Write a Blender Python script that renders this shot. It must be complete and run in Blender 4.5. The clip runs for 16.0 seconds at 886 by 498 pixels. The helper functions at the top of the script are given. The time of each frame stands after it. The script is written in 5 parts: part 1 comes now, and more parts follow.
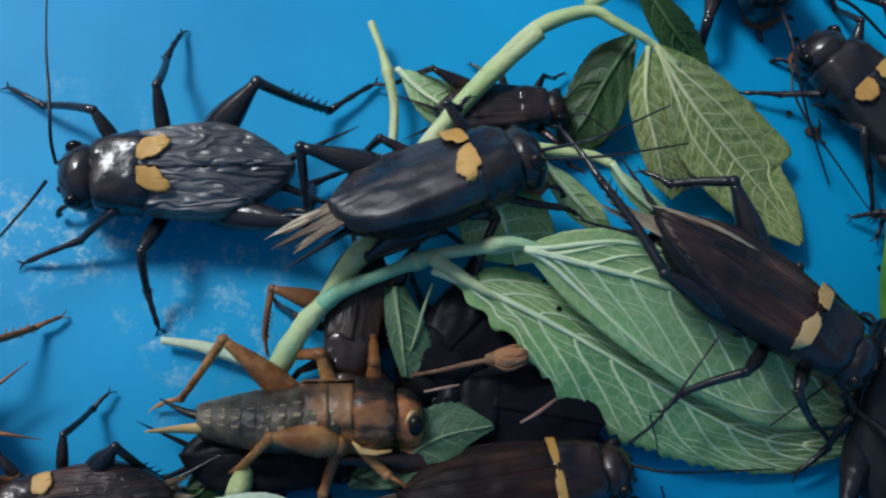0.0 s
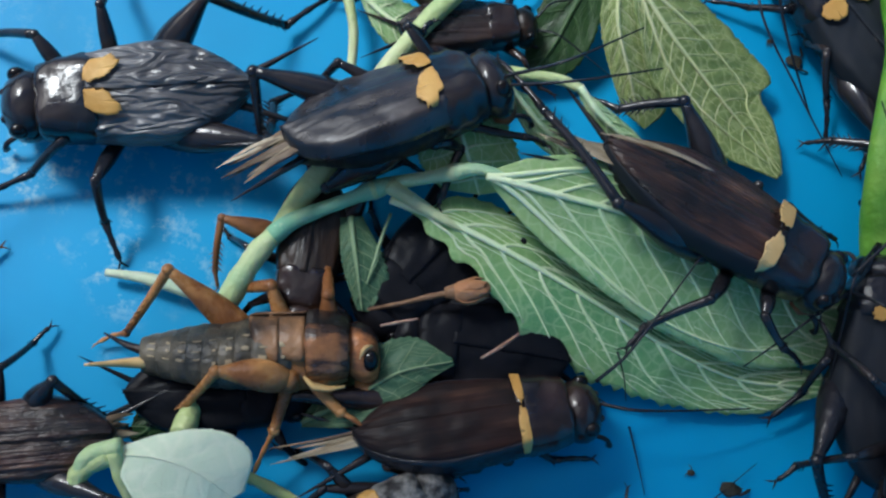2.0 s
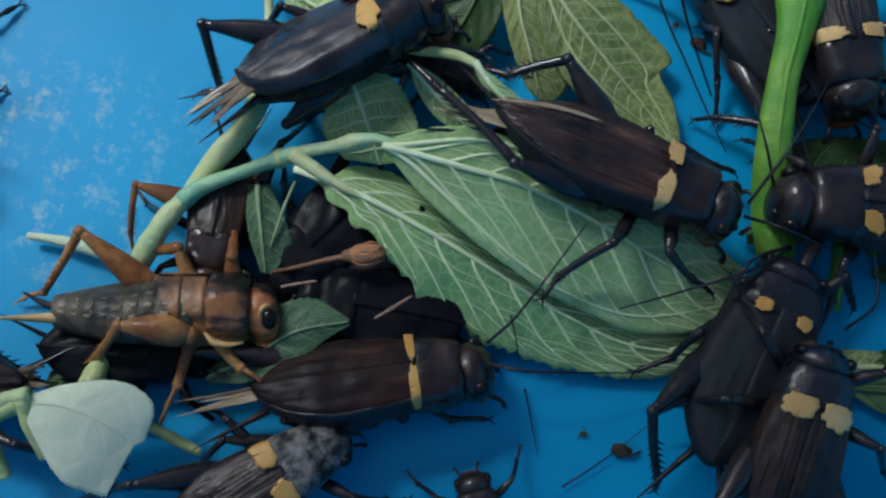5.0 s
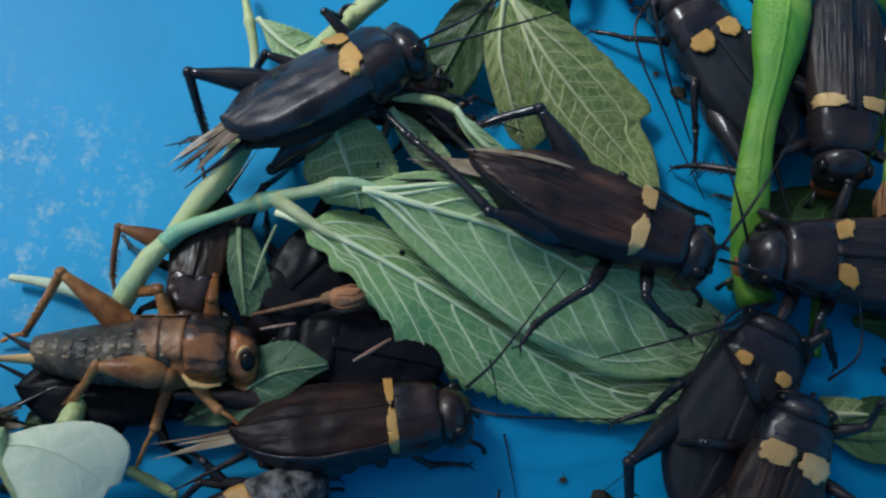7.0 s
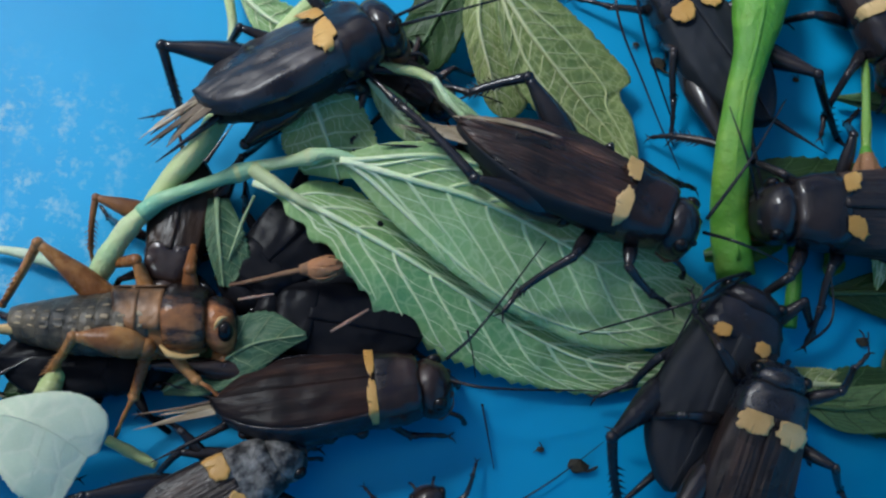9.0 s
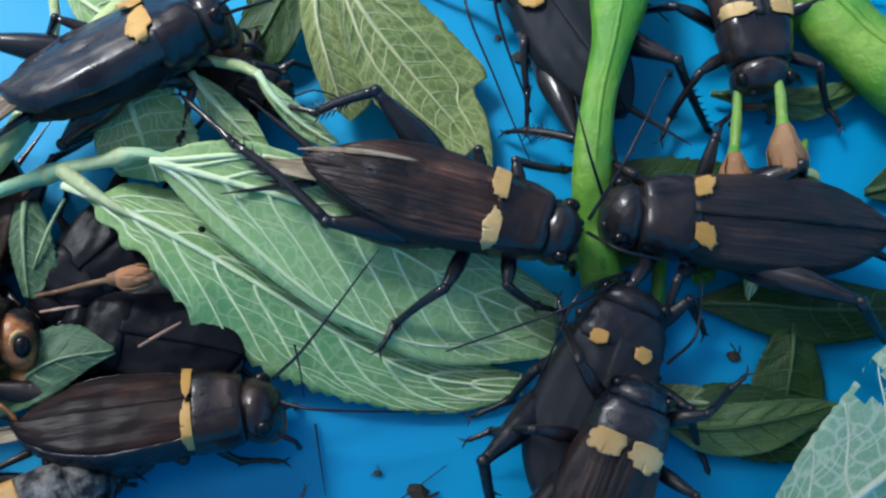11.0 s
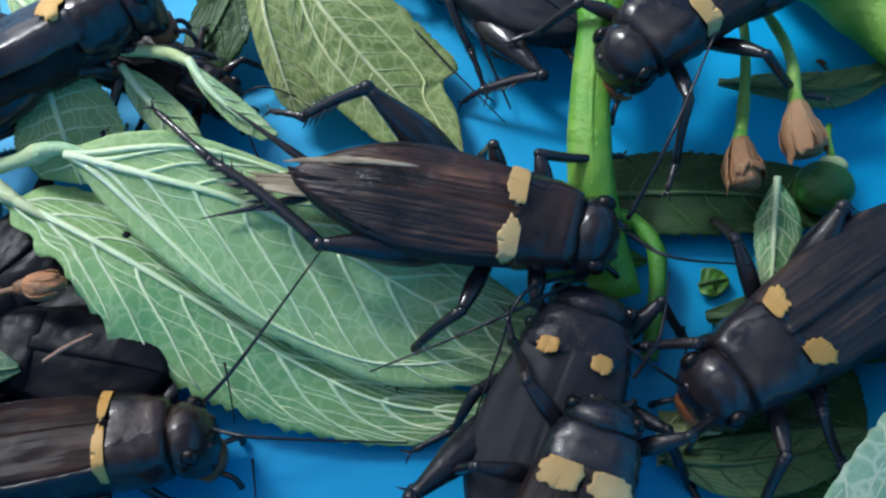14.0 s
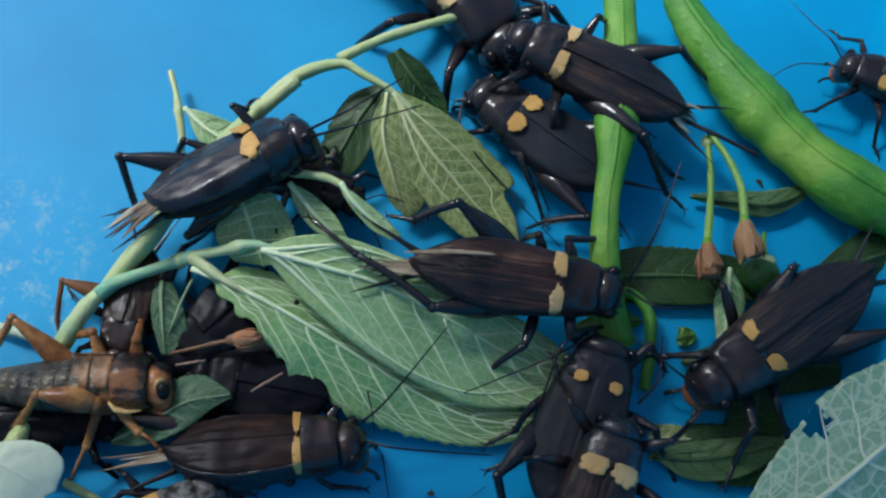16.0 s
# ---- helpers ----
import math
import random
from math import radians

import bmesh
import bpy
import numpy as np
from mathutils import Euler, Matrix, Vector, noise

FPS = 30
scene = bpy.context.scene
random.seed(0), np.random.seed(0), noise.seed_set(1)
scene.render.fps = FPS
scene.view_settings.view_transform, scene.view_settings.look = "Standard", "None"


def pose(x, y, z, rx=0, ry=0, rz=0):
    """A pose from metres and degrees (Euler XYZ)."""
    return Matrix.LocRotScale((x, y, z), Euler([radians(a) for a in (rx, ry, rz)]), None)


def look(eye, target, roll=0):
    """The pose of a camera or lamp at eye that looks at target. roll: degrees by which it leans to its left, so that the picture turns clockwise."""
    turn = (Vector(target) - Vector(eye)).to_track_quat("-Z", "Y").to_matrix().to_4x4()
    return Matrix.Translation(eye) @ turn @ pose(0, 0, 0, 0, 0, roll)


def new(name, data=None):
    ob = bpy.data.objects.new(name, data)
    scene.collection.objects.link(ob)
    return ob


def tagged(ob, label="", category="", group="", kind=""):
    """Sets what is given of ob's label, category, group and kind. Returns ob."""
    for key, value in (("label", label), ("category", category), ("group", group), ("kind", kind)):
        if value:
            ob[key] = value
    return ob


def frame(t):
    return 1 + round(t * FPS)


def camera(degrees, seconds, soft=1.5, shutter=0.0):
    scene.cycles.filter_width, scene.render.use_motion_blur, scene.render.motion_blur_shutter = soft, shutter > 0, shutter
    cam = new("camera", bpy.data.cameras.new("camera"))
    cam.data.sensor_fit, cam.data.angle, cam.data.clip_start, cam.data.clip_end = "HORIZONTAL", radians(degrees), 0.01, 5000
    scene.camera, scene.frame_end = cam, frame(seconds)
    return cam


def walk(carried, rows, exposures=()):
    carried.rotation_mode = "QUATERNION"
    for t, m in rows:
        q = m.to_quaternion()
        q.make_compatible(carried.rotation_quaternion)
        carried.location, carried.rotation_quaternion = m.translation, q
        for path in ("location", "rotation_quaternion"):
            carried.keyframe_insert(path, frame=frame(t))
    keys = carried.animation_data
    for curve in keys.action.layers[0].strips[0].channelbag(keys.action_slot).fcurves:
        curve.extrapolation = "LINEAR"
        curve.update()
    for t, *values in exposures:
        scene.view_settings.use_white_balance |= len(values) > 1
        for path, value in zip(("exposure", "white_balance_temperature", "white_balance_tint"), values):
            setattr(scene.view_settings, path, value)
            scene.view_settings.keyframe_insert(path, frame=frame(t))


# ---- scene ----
cam = camera(46, 16.0, soft=2.4)
KELVIN, TINT = 5800, 4
EXPOSURES = [(0, -0.55), (1, -0.42), (2.5, -0.16), (3.2, -0.2), (5.5, -0.66), (6.5, -0.62), (7.5, -0.5), (8.5, -0.4), (10, 0.03), (12.5, 0.28), (14.5, 0.32), (15, 0.05), (15.5, -0.15), (16, -0.33)]
PATH = [
    (0, look((-0.00636, -0.01064, 0.10972), (-0.00302, 0.02846, -0.03506), 18.26)),
    (0.5, look((-0.00451, -0.01285, 0.10920), (-0.00064, 0.02727, -0.03528), 18.86)),
    (1, look((-0.00417, -0.00909, 0.09389), (0.00127, 0.02646, -0.05174), 22.10)),
    (1.5, look((-0.00522, -0.00966, 0.09302), (0.00044, 0.02409, -0.05303), 22.87)),
    (2, look((-0.00224, -0.01204, 0.10413), (0.00332, 0.02274, -0.04167), 22.60)),
    (2.5, look((0.00209, -0.01216, 0.10996), (0.00837, 0.02157, -0.03607), 23.99)),
    (3, look((0.00441, -0.01240, 0.10908), (0.01025, 0.02198, -0.03681), 23.03)),
    (3.2, look((0.00662, -0.01419, 0.10851), (0.01149, 0.02130, -0.03715), 21.12)),
    (5.3, look((0.01132, -0.01458, 0.10927), (0.01155, 0.02098, -0.03646), 14.66)),
    (5.5, look((0.01164, -0.01362, 0.10978), (0.00932, 0.02747, -0.03447), 11.07)),
    (6, look((0.01169, -0.01468, 0.10958), (0.00928, 0.02972, -0.03368), 11.53)),
    (6.5, look((0.01271, -0.01396, 0.10982), (0.01133, 0.02860, -0.03401), 12.81)),
    (7, look((0.01341, -0.01525, 0.10943), (0.01273, 0.02762, -0.03432), 13.77)),
    (7.5, look((0.01309, -0.01484, 0.10979), (0.01347, 0.02682, -0.03431), 15.15)),
    (8, look((0.01292, -0.01536, 0.10928), (0.01358, 0.02569, -0.03500), 15.49)),
    (8.5, look((0.01324, -0.01538, 0.10949), (0.01361, 0.02419, -0.03519), 15.14)),
    (9, look((0.01461, -0.01513, 0.10964), (0.01634, 0.02439, -0.03505), 17.12)),
    (9.5, look((0.01812, -0.01401, 0.11022), (0.01960, 0.02497, -0.03461), 16.80)),
    (10, look((0.02339, -0.01179, 0.11171), (0.02749, 0.02499, -0.03366), 20.83)),
    (10.2, look((0.02173, -0.01001, 0.11162), (0.03057, 0.02715, -0.03344), 27.99)),
    (12.3, look((0.04899, -0.00761, 0.08675), (0.03200, 0.03825, -0.05505), -5.89)),
    (12.5, look((0.04893, -0.00702, 0.08703), (0.03115, 0.03833, -0.05484), -6.75)),
    (13, look((0.04860, -0.00678, 0.08730), (0.03054, 0.03826, -0.05464), -7.01)),
    (13.5, look((0.04777, -0.01087, 0.08633), (0.03062, 0.04105, -0.05335), -3.51)),
    (14, look((0.04551, -0.01121, 0.08735), (0.02792, 0.04140, -0.05202), -3.88)),
    (14.5, look((0.03927, -0.00671, 0.08929), (0.02468, 0.04052, -0.05233), -2.36)),
    (15, look((0.03753, -0.00688, 0.08929), (0.02157, 0.04582, -0.05024), -2.16)),
    (15.5, look((0.03096, -0.00285, 0.09121), (0.01961, 0.04647, -0.05000), 2.01)),
    (16, look((0.02797, -0.01877, 0.13136), (0.02432, 0.03141, -0.00995), 10.71)),
]
walk(cam, PATH, exposures=[(t, stops, KELVIN, TINT) for t, stops in EXPOSURES])

# ---- world and light ----
SUN_ELEVATION, SUN_AZIMUTH = radians(49), radians(152)  # azimuth counted from +x towards +y
world = bpy.data.worlds.new("sky")
scene.world = world
world.use_nodes = True
_wn = world.node_tree.nodes
_sky = _wn.new("ShaderNodeTexSky")
_sky.sky_type, _sky.sun_disc = "NISHITA", False
_sky.sun_elevation, _sky.sun_rotation = SUN_ELEVATION, radians(90) - SUN_AZIMUTH
_sky.air_density, _sky.dust_density, _sky.ozone_density = 0.45, 5.0, 0.6
_wn["Background"].inputs["Strength"].default_value = 0.15
world.node_tree.links.new(_sky.outputs["Color"], _wn["Background"].inputs["Color"])
sun_data = bpy.data.lights.new("sun", "SUN")
sun_data.energy, sun_data.angle, sun_data.color = 3.2, radians(14), (1.0, 0.98, 0.95)
sun = new("sun", sun_data)
sun.matrix_world = look((math.cos(SUN_AZIMUTH) * math.cos(SUN_ELEVATION), math.sin(SUN_AZIMUTH) * math.cos(SUN_ELEVATION), math.sin(SUN_ELEVATION)), (0, 0, 0))
scene.view_settings.exposure = 0.0


# ---- materials ----
class Nodes:
    """A short way to write a node material."""

    def __init__(self, name):
        self.mat = bpy.data.materials.new(name)
        self.mat.use_nodes = True
        self.tree = self.mat.node_tree
        self.bsdf = self.tree.nodes["Principled BSDF"]
        self.out = self.tree.nodes["Material Output"]

    def add(self, kind, **inputs):
        n = self.tree.nodes.new("ShaderNode" + kind)
        for key, value in inputs.items():
            self.set(n, key.replace("_", " "), value)
        return n

    def set(self, node, key, value):
        s = node.inputs[int(key[1:])] if key[0] == "#" else node.inputs[key]
        if isinstance(value, bpy.types.NodeSocket):
            self.tree.links.new(value, s)
        else:
            s.default_value = value

    def coords(self, scale=(1, 1, 1)):
        c = self.add("TexCoord")
        m = self.add("Mapping", Vector=c.outputs["Object"], Scale=scale)
        return m.outputs[0]

    def noise(self, vec, scale, detail=4, rough=0.55):
        n = self.add("TexNoise", Vector=vec, Scale=scale, Detail=detail, Roughness=rough)
        return n.outputs["Fac"]

    def ramp(self, fac, *stops):
        r = self.add("ValToRGB", Fac=fac)
        e = r.color_ramp.elements
        while len(e) < len(stops):
            e.new(0.5)
        for el, (p, c) in zip(e, stops):
            el.position, el.color = p, (*c, 1) if len(c) == 3 else c
        return r.outputs["Color"]

    def grey(self, fac, a, b):
        m = self.add("MapRange", Value=fac)
        m.inputs["From Min"].default_value, m.inputs["From Max"].default_value = a, b
        return m.outputs[0]

    def mix(self, fac, a, b, blend="MIX"):
        m = self.add("Mix")
        m.data_type, m.blend_type = "RGBA", blend
        self.set(m, "#0", fac)
        self.set(m, "#6", a if isinstance(a, bpy.types.NodeSocket) else (*a, 1))
        self.set(m, "#7", b if isinstance(b, bpy.types.NodeSocket) else (*b, 1))
        return m.outputs[2]

    def math(self, op, a, b=0.0):
        m = self.add("Math")
        m.operation = op
        self.set(m, "#0", a)
        self.set(m, "#1", b)
        return m.outputs[0]

    def bump(self, height, strength, distance):
        b = self.add("Bump", Height=height, Strength=strength, Distance=distance)
        self.set(self.bsdf, "Normal", b.outputs[0])

    def done(self, color, rough=0.5, **more):
        self.set(self.bsdf, "Base Color", color if isinstance(color, bpy.types.NodeSocket) else (*color, 1))
        self.set(self.bsdf, "Roughness", rough)
        for key, value in more.items():
            self.set(self.bsdf, key.replace("_", " "), value)
        return self.mat


def chitin(name, dark, light, rough=0.25, grain=900, bump=0.25, stretch=(1, 1, 1), gloss=0.35):
    """Insect shell: two tones in soft blotches, fine pitting, a hard gloss with duller patches."""
    n = Nodes(name)
    v = n.coords(stretch)
    big = n.noise(v, 220, 3)
    fine = n.noise(v, grain * 3, 5, 0.65)
    col = n.mix(n.grey(big, 0.38, 0.68), dark, light)
    meso = n.noise(v, 620, 3, 0.5)
    n.bump(n.math("ADD", n.math("MULTIPLY", meso, 2.6), n.math("ADD", n.noise(v, grain, 3), n.math("MULTIPLY", fine, 0.4))), bump, 0.00034)
    return n.done(col, n.ramp(n.math("ADD", n.math("MULTIPLY", fine, 0.5), n.math("MULTIPLY", meso, 0.5)), (0.3, (rough * 0.75,) * 3), (0.75, (rough * 1.6,) * 3)), Specular_IOR_Level=gloss)


def pied(name, dark, light, rough, lo, hi, mottle=0.85):
    """Shell of a young cricket: dark along the back, rusty on its flanks, with a ragged border."""
    n = Nodes(name)
    v = n.coords()
    y = n.math("ABSOLUTE", n.add("SeparateXYZ", Vector=v).outputs[1])
    y = n.math("ADD", y, n.math("MULTIPLY", n.math("SUBTRACT", n.noise(v, 700, 4), 0.5), 0.0032))
    blotch = n.noise(n.coords((0.4, 1.3, 1.0)), 620, 4)
    col = n.mix(n.grey(y, lo, hi), dark, light)
    col = n.mix(n.math("MULTIPLY", n.grey(blotch, 0.47, 0.58), mottle), col, dark)
    n.bump(n.math("ADD", n.noise(v, 900, 4), n.noise(v, 2600, 4)), 0.3, 0.0003)
    return n.done(col, n.ramp(blotch, (0.3, (rough * 0.8,) * 3), (0.7, (rough * 1.4,) * 3)), Specular_IOR_Level=0.4)


def wing_mat(name, dark, light, rough=0.4, streak=0.35, ridge=0.5, wrinkle=False, gloss=0.22, deep=0.00042, veins=0.8, rub=0.0, patchy=False):
    """Leathery fore wing: fine ridges along its length, or the folded drum of a male."""
    n = Nodes(name)
    v = n.coords((90, 800, 300)) if not wrinkle else n.coords((260, 520, 260))
    w = n.noise(v, 1.0, 5, 0.6)
    v2 = n.coords((1, 1, 1))
    blotch = n.noise(v2, 160, 4)
    col = n.mix(n.grey(n.math("ADD", n.math("MULTIPLY", w, streak), n.math("MULTIPLY", blotch, 1 - streak)), 0.42, 0.66), dark, light)
    vein = n.noise(n.coords((35, 1500, 500)), 1.0, 3, 0.5)
    crest = n.math("MULTIPLY", n.grey(vein, 0.55, 0.72), n.grey(n.noise(n.coords((240, 420, 240)), 1.0, 4, 0.6), 0.42, 0.66))
    col = n.mix(n.math("MULTIPLY", crest, rub), col, (0.26, 0.135, 0.085))
    h = n.math("ADD", n.math("ADD", w, n.math("MULTIPLY", vein, veins)), n.math("MULTIPLY", n.noise(v2, 2500, 4), 0.1))
    if wrinkle:
        field = n.noise(n.coords((110, 380, 190)), 1.0, 2, 0.45)
        fold = n.math("SINE", n.math("MULTIPLY", field, 62.0))
        h = n.math("ADD", n.math("MULTIPLY", h, 0.5), n.math("MULTIPLY", fold, 0.55))
    worn = n.ramp(blotch, (0.3, (rough * 0.8,) * 3), (0.7, (rough * 1.35,) * 3))
    if patchy:
        dull = n.noise(n.coords((260, 330, 260)), 1.0, 4, 0.65)
        worn = n.ramp(dull, (0.36, (rough * 0.8,) * 3), (0.62, (rough * 1.7,) * 3))
        h = n.math("ADD", h, n.math("MULTIPLY", dull, 0.8))
    n.bump(h, ridge, deep)
    return n.done(col, worn, Specular_IOR_Level=gloss)


def leaf_mat(name, green, deep, vein, cell=1000, rough=0.55, blemish=0.12, glow=0.22, yellow=0.0, net=0.5):
    """Leaf: a net of paler veinlets round small raised fields, blotches, a few yellowed spots, light through the blade."""
    n = Nodes(name)
    v = n.coords()
    warp = n.add("TexNoise", Vector=v, Scale=500.0, Detail=2.0)
    moved = n.add("VectorMath")
    moved.operation = "MULTIPLY_ADD"
    n.set(moved, "#0", warp.outputs["Color"])
    n.set(moved, "#1", (0.0012,) * 3)
    n.set(moved, "#2", v)
    nets = []
    for scale in (cell, cell * 2.6):
        cells = n.add("TexVoronoi", Vector=moved.outputs[0], Scale=scale)
        cells.feature = "DISTANCE_TO_EDGE"
        nets.append(n.grey(cells.outputs["Distance"], 0.0, 0.13))
    tone = n.mix(n.grey(n.noise(v, 110, 4), 0.35, 0.68), deep, green)
    tone = n.mix(n.math("MULTIPLY", n.math("SUBTRACT", 1.0, nets[1]), 0.3 * net), tone, vein)
    tone = n.mix(n.math("MULTIPLY", n.math("SUBTRACT", 1.0, nets[0]), net), tone, vein)
    tone = n.mix(n.math("MULTIPLY", n.grey(n.noise(v, 45, 3), 0.45, 0.65), yellow), tone, (0.40, 0.46, 0.13))
    spot = n.grey(n.noise(v, 260, 2), 0.72, 0.78)
    tone = n.mix(n.math("MULTIPLY", spot, blemish * 3), tone, (0.30, 0.30, 0.05))
    n.bump(n.math("ADD", n.math("MULTIPLY", nets[0], 0.8), n.math("MULTIPLY", nets[1], 0.25)), 0.16, 0.0003)
    n.done(tone, n.ramp(n.noise(v, 1500, 3), (0.3, (rough * 0.8,) * 3), (0.7, (rough * 1.15,) * 3)), Specular_IOR_Level=0.35)
    tr = n.add("BsdfTranslucent", Color=tone)
    mx = n.add("MixShader", Fac=glow)
    n.set(mx, "#1", n.bsdf.outputs[0])
    n.set(mx, "#2", tr.outputs[0])
    n.set(n.out, "Surface", mx.outputs[0])
    return n.mat


def stem_mat(name, a, b, c, rough=0.42, fleck=(0.75, 0.8, 0.5)):
    """Stem: streaks along it in three tones, thin hairs of relief."""
    n = Nodes(name)
    v = n.coords()
    big = n.noise(v, 90, 3)
    fine = n.noise(n.coords((300, 300, 300)), 4, 5, 0.7)
    col = n.ramp(big, (0.3, a), (0.5, b), (0.68, c))
    col = n.mix(n.grey(fine, 0.58, 0.85), col, fleck)
    n.bump(n.math("ADD", fine, n.math("MULTIPLY", n.noise(v, 700, 4, 0.6), 1.2)), 0.55, 0.0004)
    return n.done(col, rough, Subsurface_Weight=0.15, Subsurface_Radius=(0.001, 0.0014, 0.0005))


BLACK = chitin("black_chitin", (0.011, 0.013, 0.018), (0.028, 0.022, 0.022), 0.16, bump=0.13, gloss=0.5)
BLACK_MATT = chitin("dull_black_chitin", (0.011, 0.013, 0.019), (0.021, 0.020, 0.025), 0.2, bump=0.3, gloss=0.35)
# Dull chitin blackened so that the recesses' shade is in its colour.
SHADED_BLACK = chitin("recess_shade_black", (0.006, 0.007, 0.010), (0.011, 0.011, 0.014), 0.32, bump=0.10, gloss=0.08)
BROWN_BLACK = chitin("brown_black_chitin", (0.011, 0.010, 0.012), (0.034, 0.020, 0.017), 0.16, bump=0.17, gloss=0.5)
ABDOMEN = chitin("soft_abdomen", (0.006, 0.006, 0.008), (0.02, 0.015, 0.013), 0.4, grain=500, bump=0.4, gloss=0.25)
AMBER = chitin("amber_leg", (0.19, 0.075, 0.025), (0.56, 0.29, 0.10), 0.26, grain=600)
RUST = chitin("rusty_brown_leg", (0.10, 0.042, 0.018), (0.30, 0.13, 0.05), 0.38, grain=600)
JAW = chitin("orange_brown_jaw", (0.16, 0.05, 0.02), (0.42, 0.18, 0.07), 0.3, grain=700)
NYMPH = chitin("mottled_brown_back", (0.030, 0.020, 0.015), (0.34, 0.18, 0.085), 0.34, grain=700, bump=0.4)
NYMPH_COLLAR = pied("rusty_sided_collar", (0.016, 0.013, 0.013), (0.44, 0.19, 0.075), 0.22, 0.0018, 0.0044)
NYMPH_HEAD = pied("orange_brown_head", (0.016, 0.014, 0.016), (0.50, 0.19, 0.065), 0.2, 0.0006, 0.0022, 0.45)
NYMPH_ABDOMEN = chitin("grey_brown_segments", (0.026, 0.026, 0.023), (0.15, 0.125, 0.085), 0.34, grain=800, bump=0.5)
BANDED = chitin("brown_striped_back", (0.007, 0.006, 0.005), (0.036, 0.020, 0.012), 0.3, grain=700, stretch=(0.4, 2, 1))
MOTTLED = chitin("grey_mottled_shell", (0.008, 0.008, 0.010), (0.26, 0.255, 0.24), 0.42, grain=700, stretch=(3.2, 3.2, 3.2), bump=0.35)
CREAM = chitin("cream_mark", (0.52, 0.33, 0.12), (0.68, 0.48, 0.22), 0.45, grain=800)
DULL_CREAM = chitin("dull_cream_mark", (0.16, 0.13, 0.085), (0.42, 0.34, 0.21), 0.5, grain=800)
STRAW = chitin("straw_hind_wing", (0.20, 0.16, 0.10), (0.62, 0.54, 0.41), 0.5, grain=500, stretch=(0.2, 2, 2), bump=0.6)
STRAW_DARK = chitin("brown_hind_wing", (0.06, 0.04, 0.025), (0.26, 0.19, 0.12), 0.45, grain=500, stretch=(0.2, 2, 2), bump=0.6)
OCHRE = chitin("ochre_patch", (0.48, 0.26, 0.06), (0.62, 0.38, 0.12), 0.42, grain=900)
EYE = chitin("glossy_eye", (0.004, 0.004, 0.005), (0.01, 0.008, 0.008), 0.1, bump=0.02)
WING_BLACK = wing_mat("black_wing", (0.012, 0.011, 0.014), (0.042, 0.036, 0.038), 0.26, streak=0.15, ridge=0.3, gloss=0.7, veins=0.15, rub=0.15, patchy=True)
WING_BROWN = wing_mat("brown_wing", (0.011, 0.010, 0.011), (0.085, 0.038, 0.026), 0.3, streak=0.5, ridge=1.0, gloss=0.40, deep=0.0006, rub=0.75)
WING_DULL = wing_mat("dull_brown_wing", (0.011, 0.010, 0.011), (0.045, 0.028, 0.023), 0.27, streak=0.5, ridge=0.8, gloss=0.34, rub=0.15)
WING_RIDGED = wing_mat("finely_ridged_wing", (0.011, 0.013, 0.017), (0.046, 0.031, 0.027), 0.36, streak=0.5, ridge=0.8, gloss=0.32, deep=0.0006, rub=0.32)
WING_DARK = wing_mat("smooth_dark_brown_wing", (0.012, 0.010, 0.011), (0.036, 0.016, 0.013), 0.36, ridge=0.35, gloss=0.12, veins=0.4, rub=0.2)
WING_MATT = wing_mat("smooth_matt_wing", (0.012, 0.016, 0.023), (0.024, 0.026, 0.031), 0.52, ridge=0.10, gloss=0.2, veins=0.1)
POLISHED = chitin("polished_black_collar", (0.007, 0.010, 0.018), (0.016, 0.016, 0.020), 0.26, bump=0.07, gloss=0.7)
# Grey base raised to paint the sky's sheen onto this dark wing.
WING_PAINTED_SHEEN = wing_mat("wrinkled_drum_wing_painted_sheen", (0.045, 0.045, 0.05), (0.15, 0.148, 0.15), 0.34, ridge=0.6, wrinkle=True, gloss=0.75)
LEAF_PALE = leaf_mat("pale_leaf_underside", (0.41, 0.62, 0.28), (0.25, 0.47, 0.205), (0.72, 0.84, 0.54), cell=700, yellow=0.26, net=0.30)
LEAF_MID = leaf_mat("green_leaf_underside", (0.26, 0.47, 0.18), (0.12, 0.32, 0.14), (0.62, 0.79, 0.46), cell=700, yellow=0.28, net=0.28)
LEAF_OLIVE = leaf_mat("olive_leaf_underside", (0.25, 0.32, 0.10), (0.16, 0.23, 0.07), (0.48, 0.53, 0.24), cell=620, net=0.5)
LEAF_DARK = leaf_mat("dark_leaf_face", (0.035, 0.085, 0.022), (0.020, 0.055, 0.015), (0.042, 0.095, 0.026), rough=0.42)
# Darkened copy of the green leaf tones, with the recess shade mixed in.
LEAF_SHADED = leaf_mat("shaded_green_leaf_underside", (0.085, 0.17, 0.085), (0.045, 0.115, 0.065), (0.19, 0.28, 0.15), cell=620, net=0.3)
LEAF_NET = leaf_mat("white_net_leaf_underside", (0.31, 0.52, 0.34), (0.24, 0.44, 0.27), (0.78, 0.87, 0.70), cell=560)
LEAF_SMOOTH = leaf_mat("smooth_mid_green_leaf", (0.15, 0.25, 0.10), (0.10, 0.19, 0.075), (0.17, 0.27, 0.12), rough=0.45)
LEAF_GREEN = leaf_mat("bright_leaf_face", (0.09, 0.24, 0.03), (0.06, 0.18, 0.022), (0.12, 0.28, 0.05), rough=0.4)
VEIN_WHITE = stem_mat("whitish_vein", (0.60, 0.70, 0.50), (0.64, 0.72, 0.54), (0.68, 0.75, 0.58))
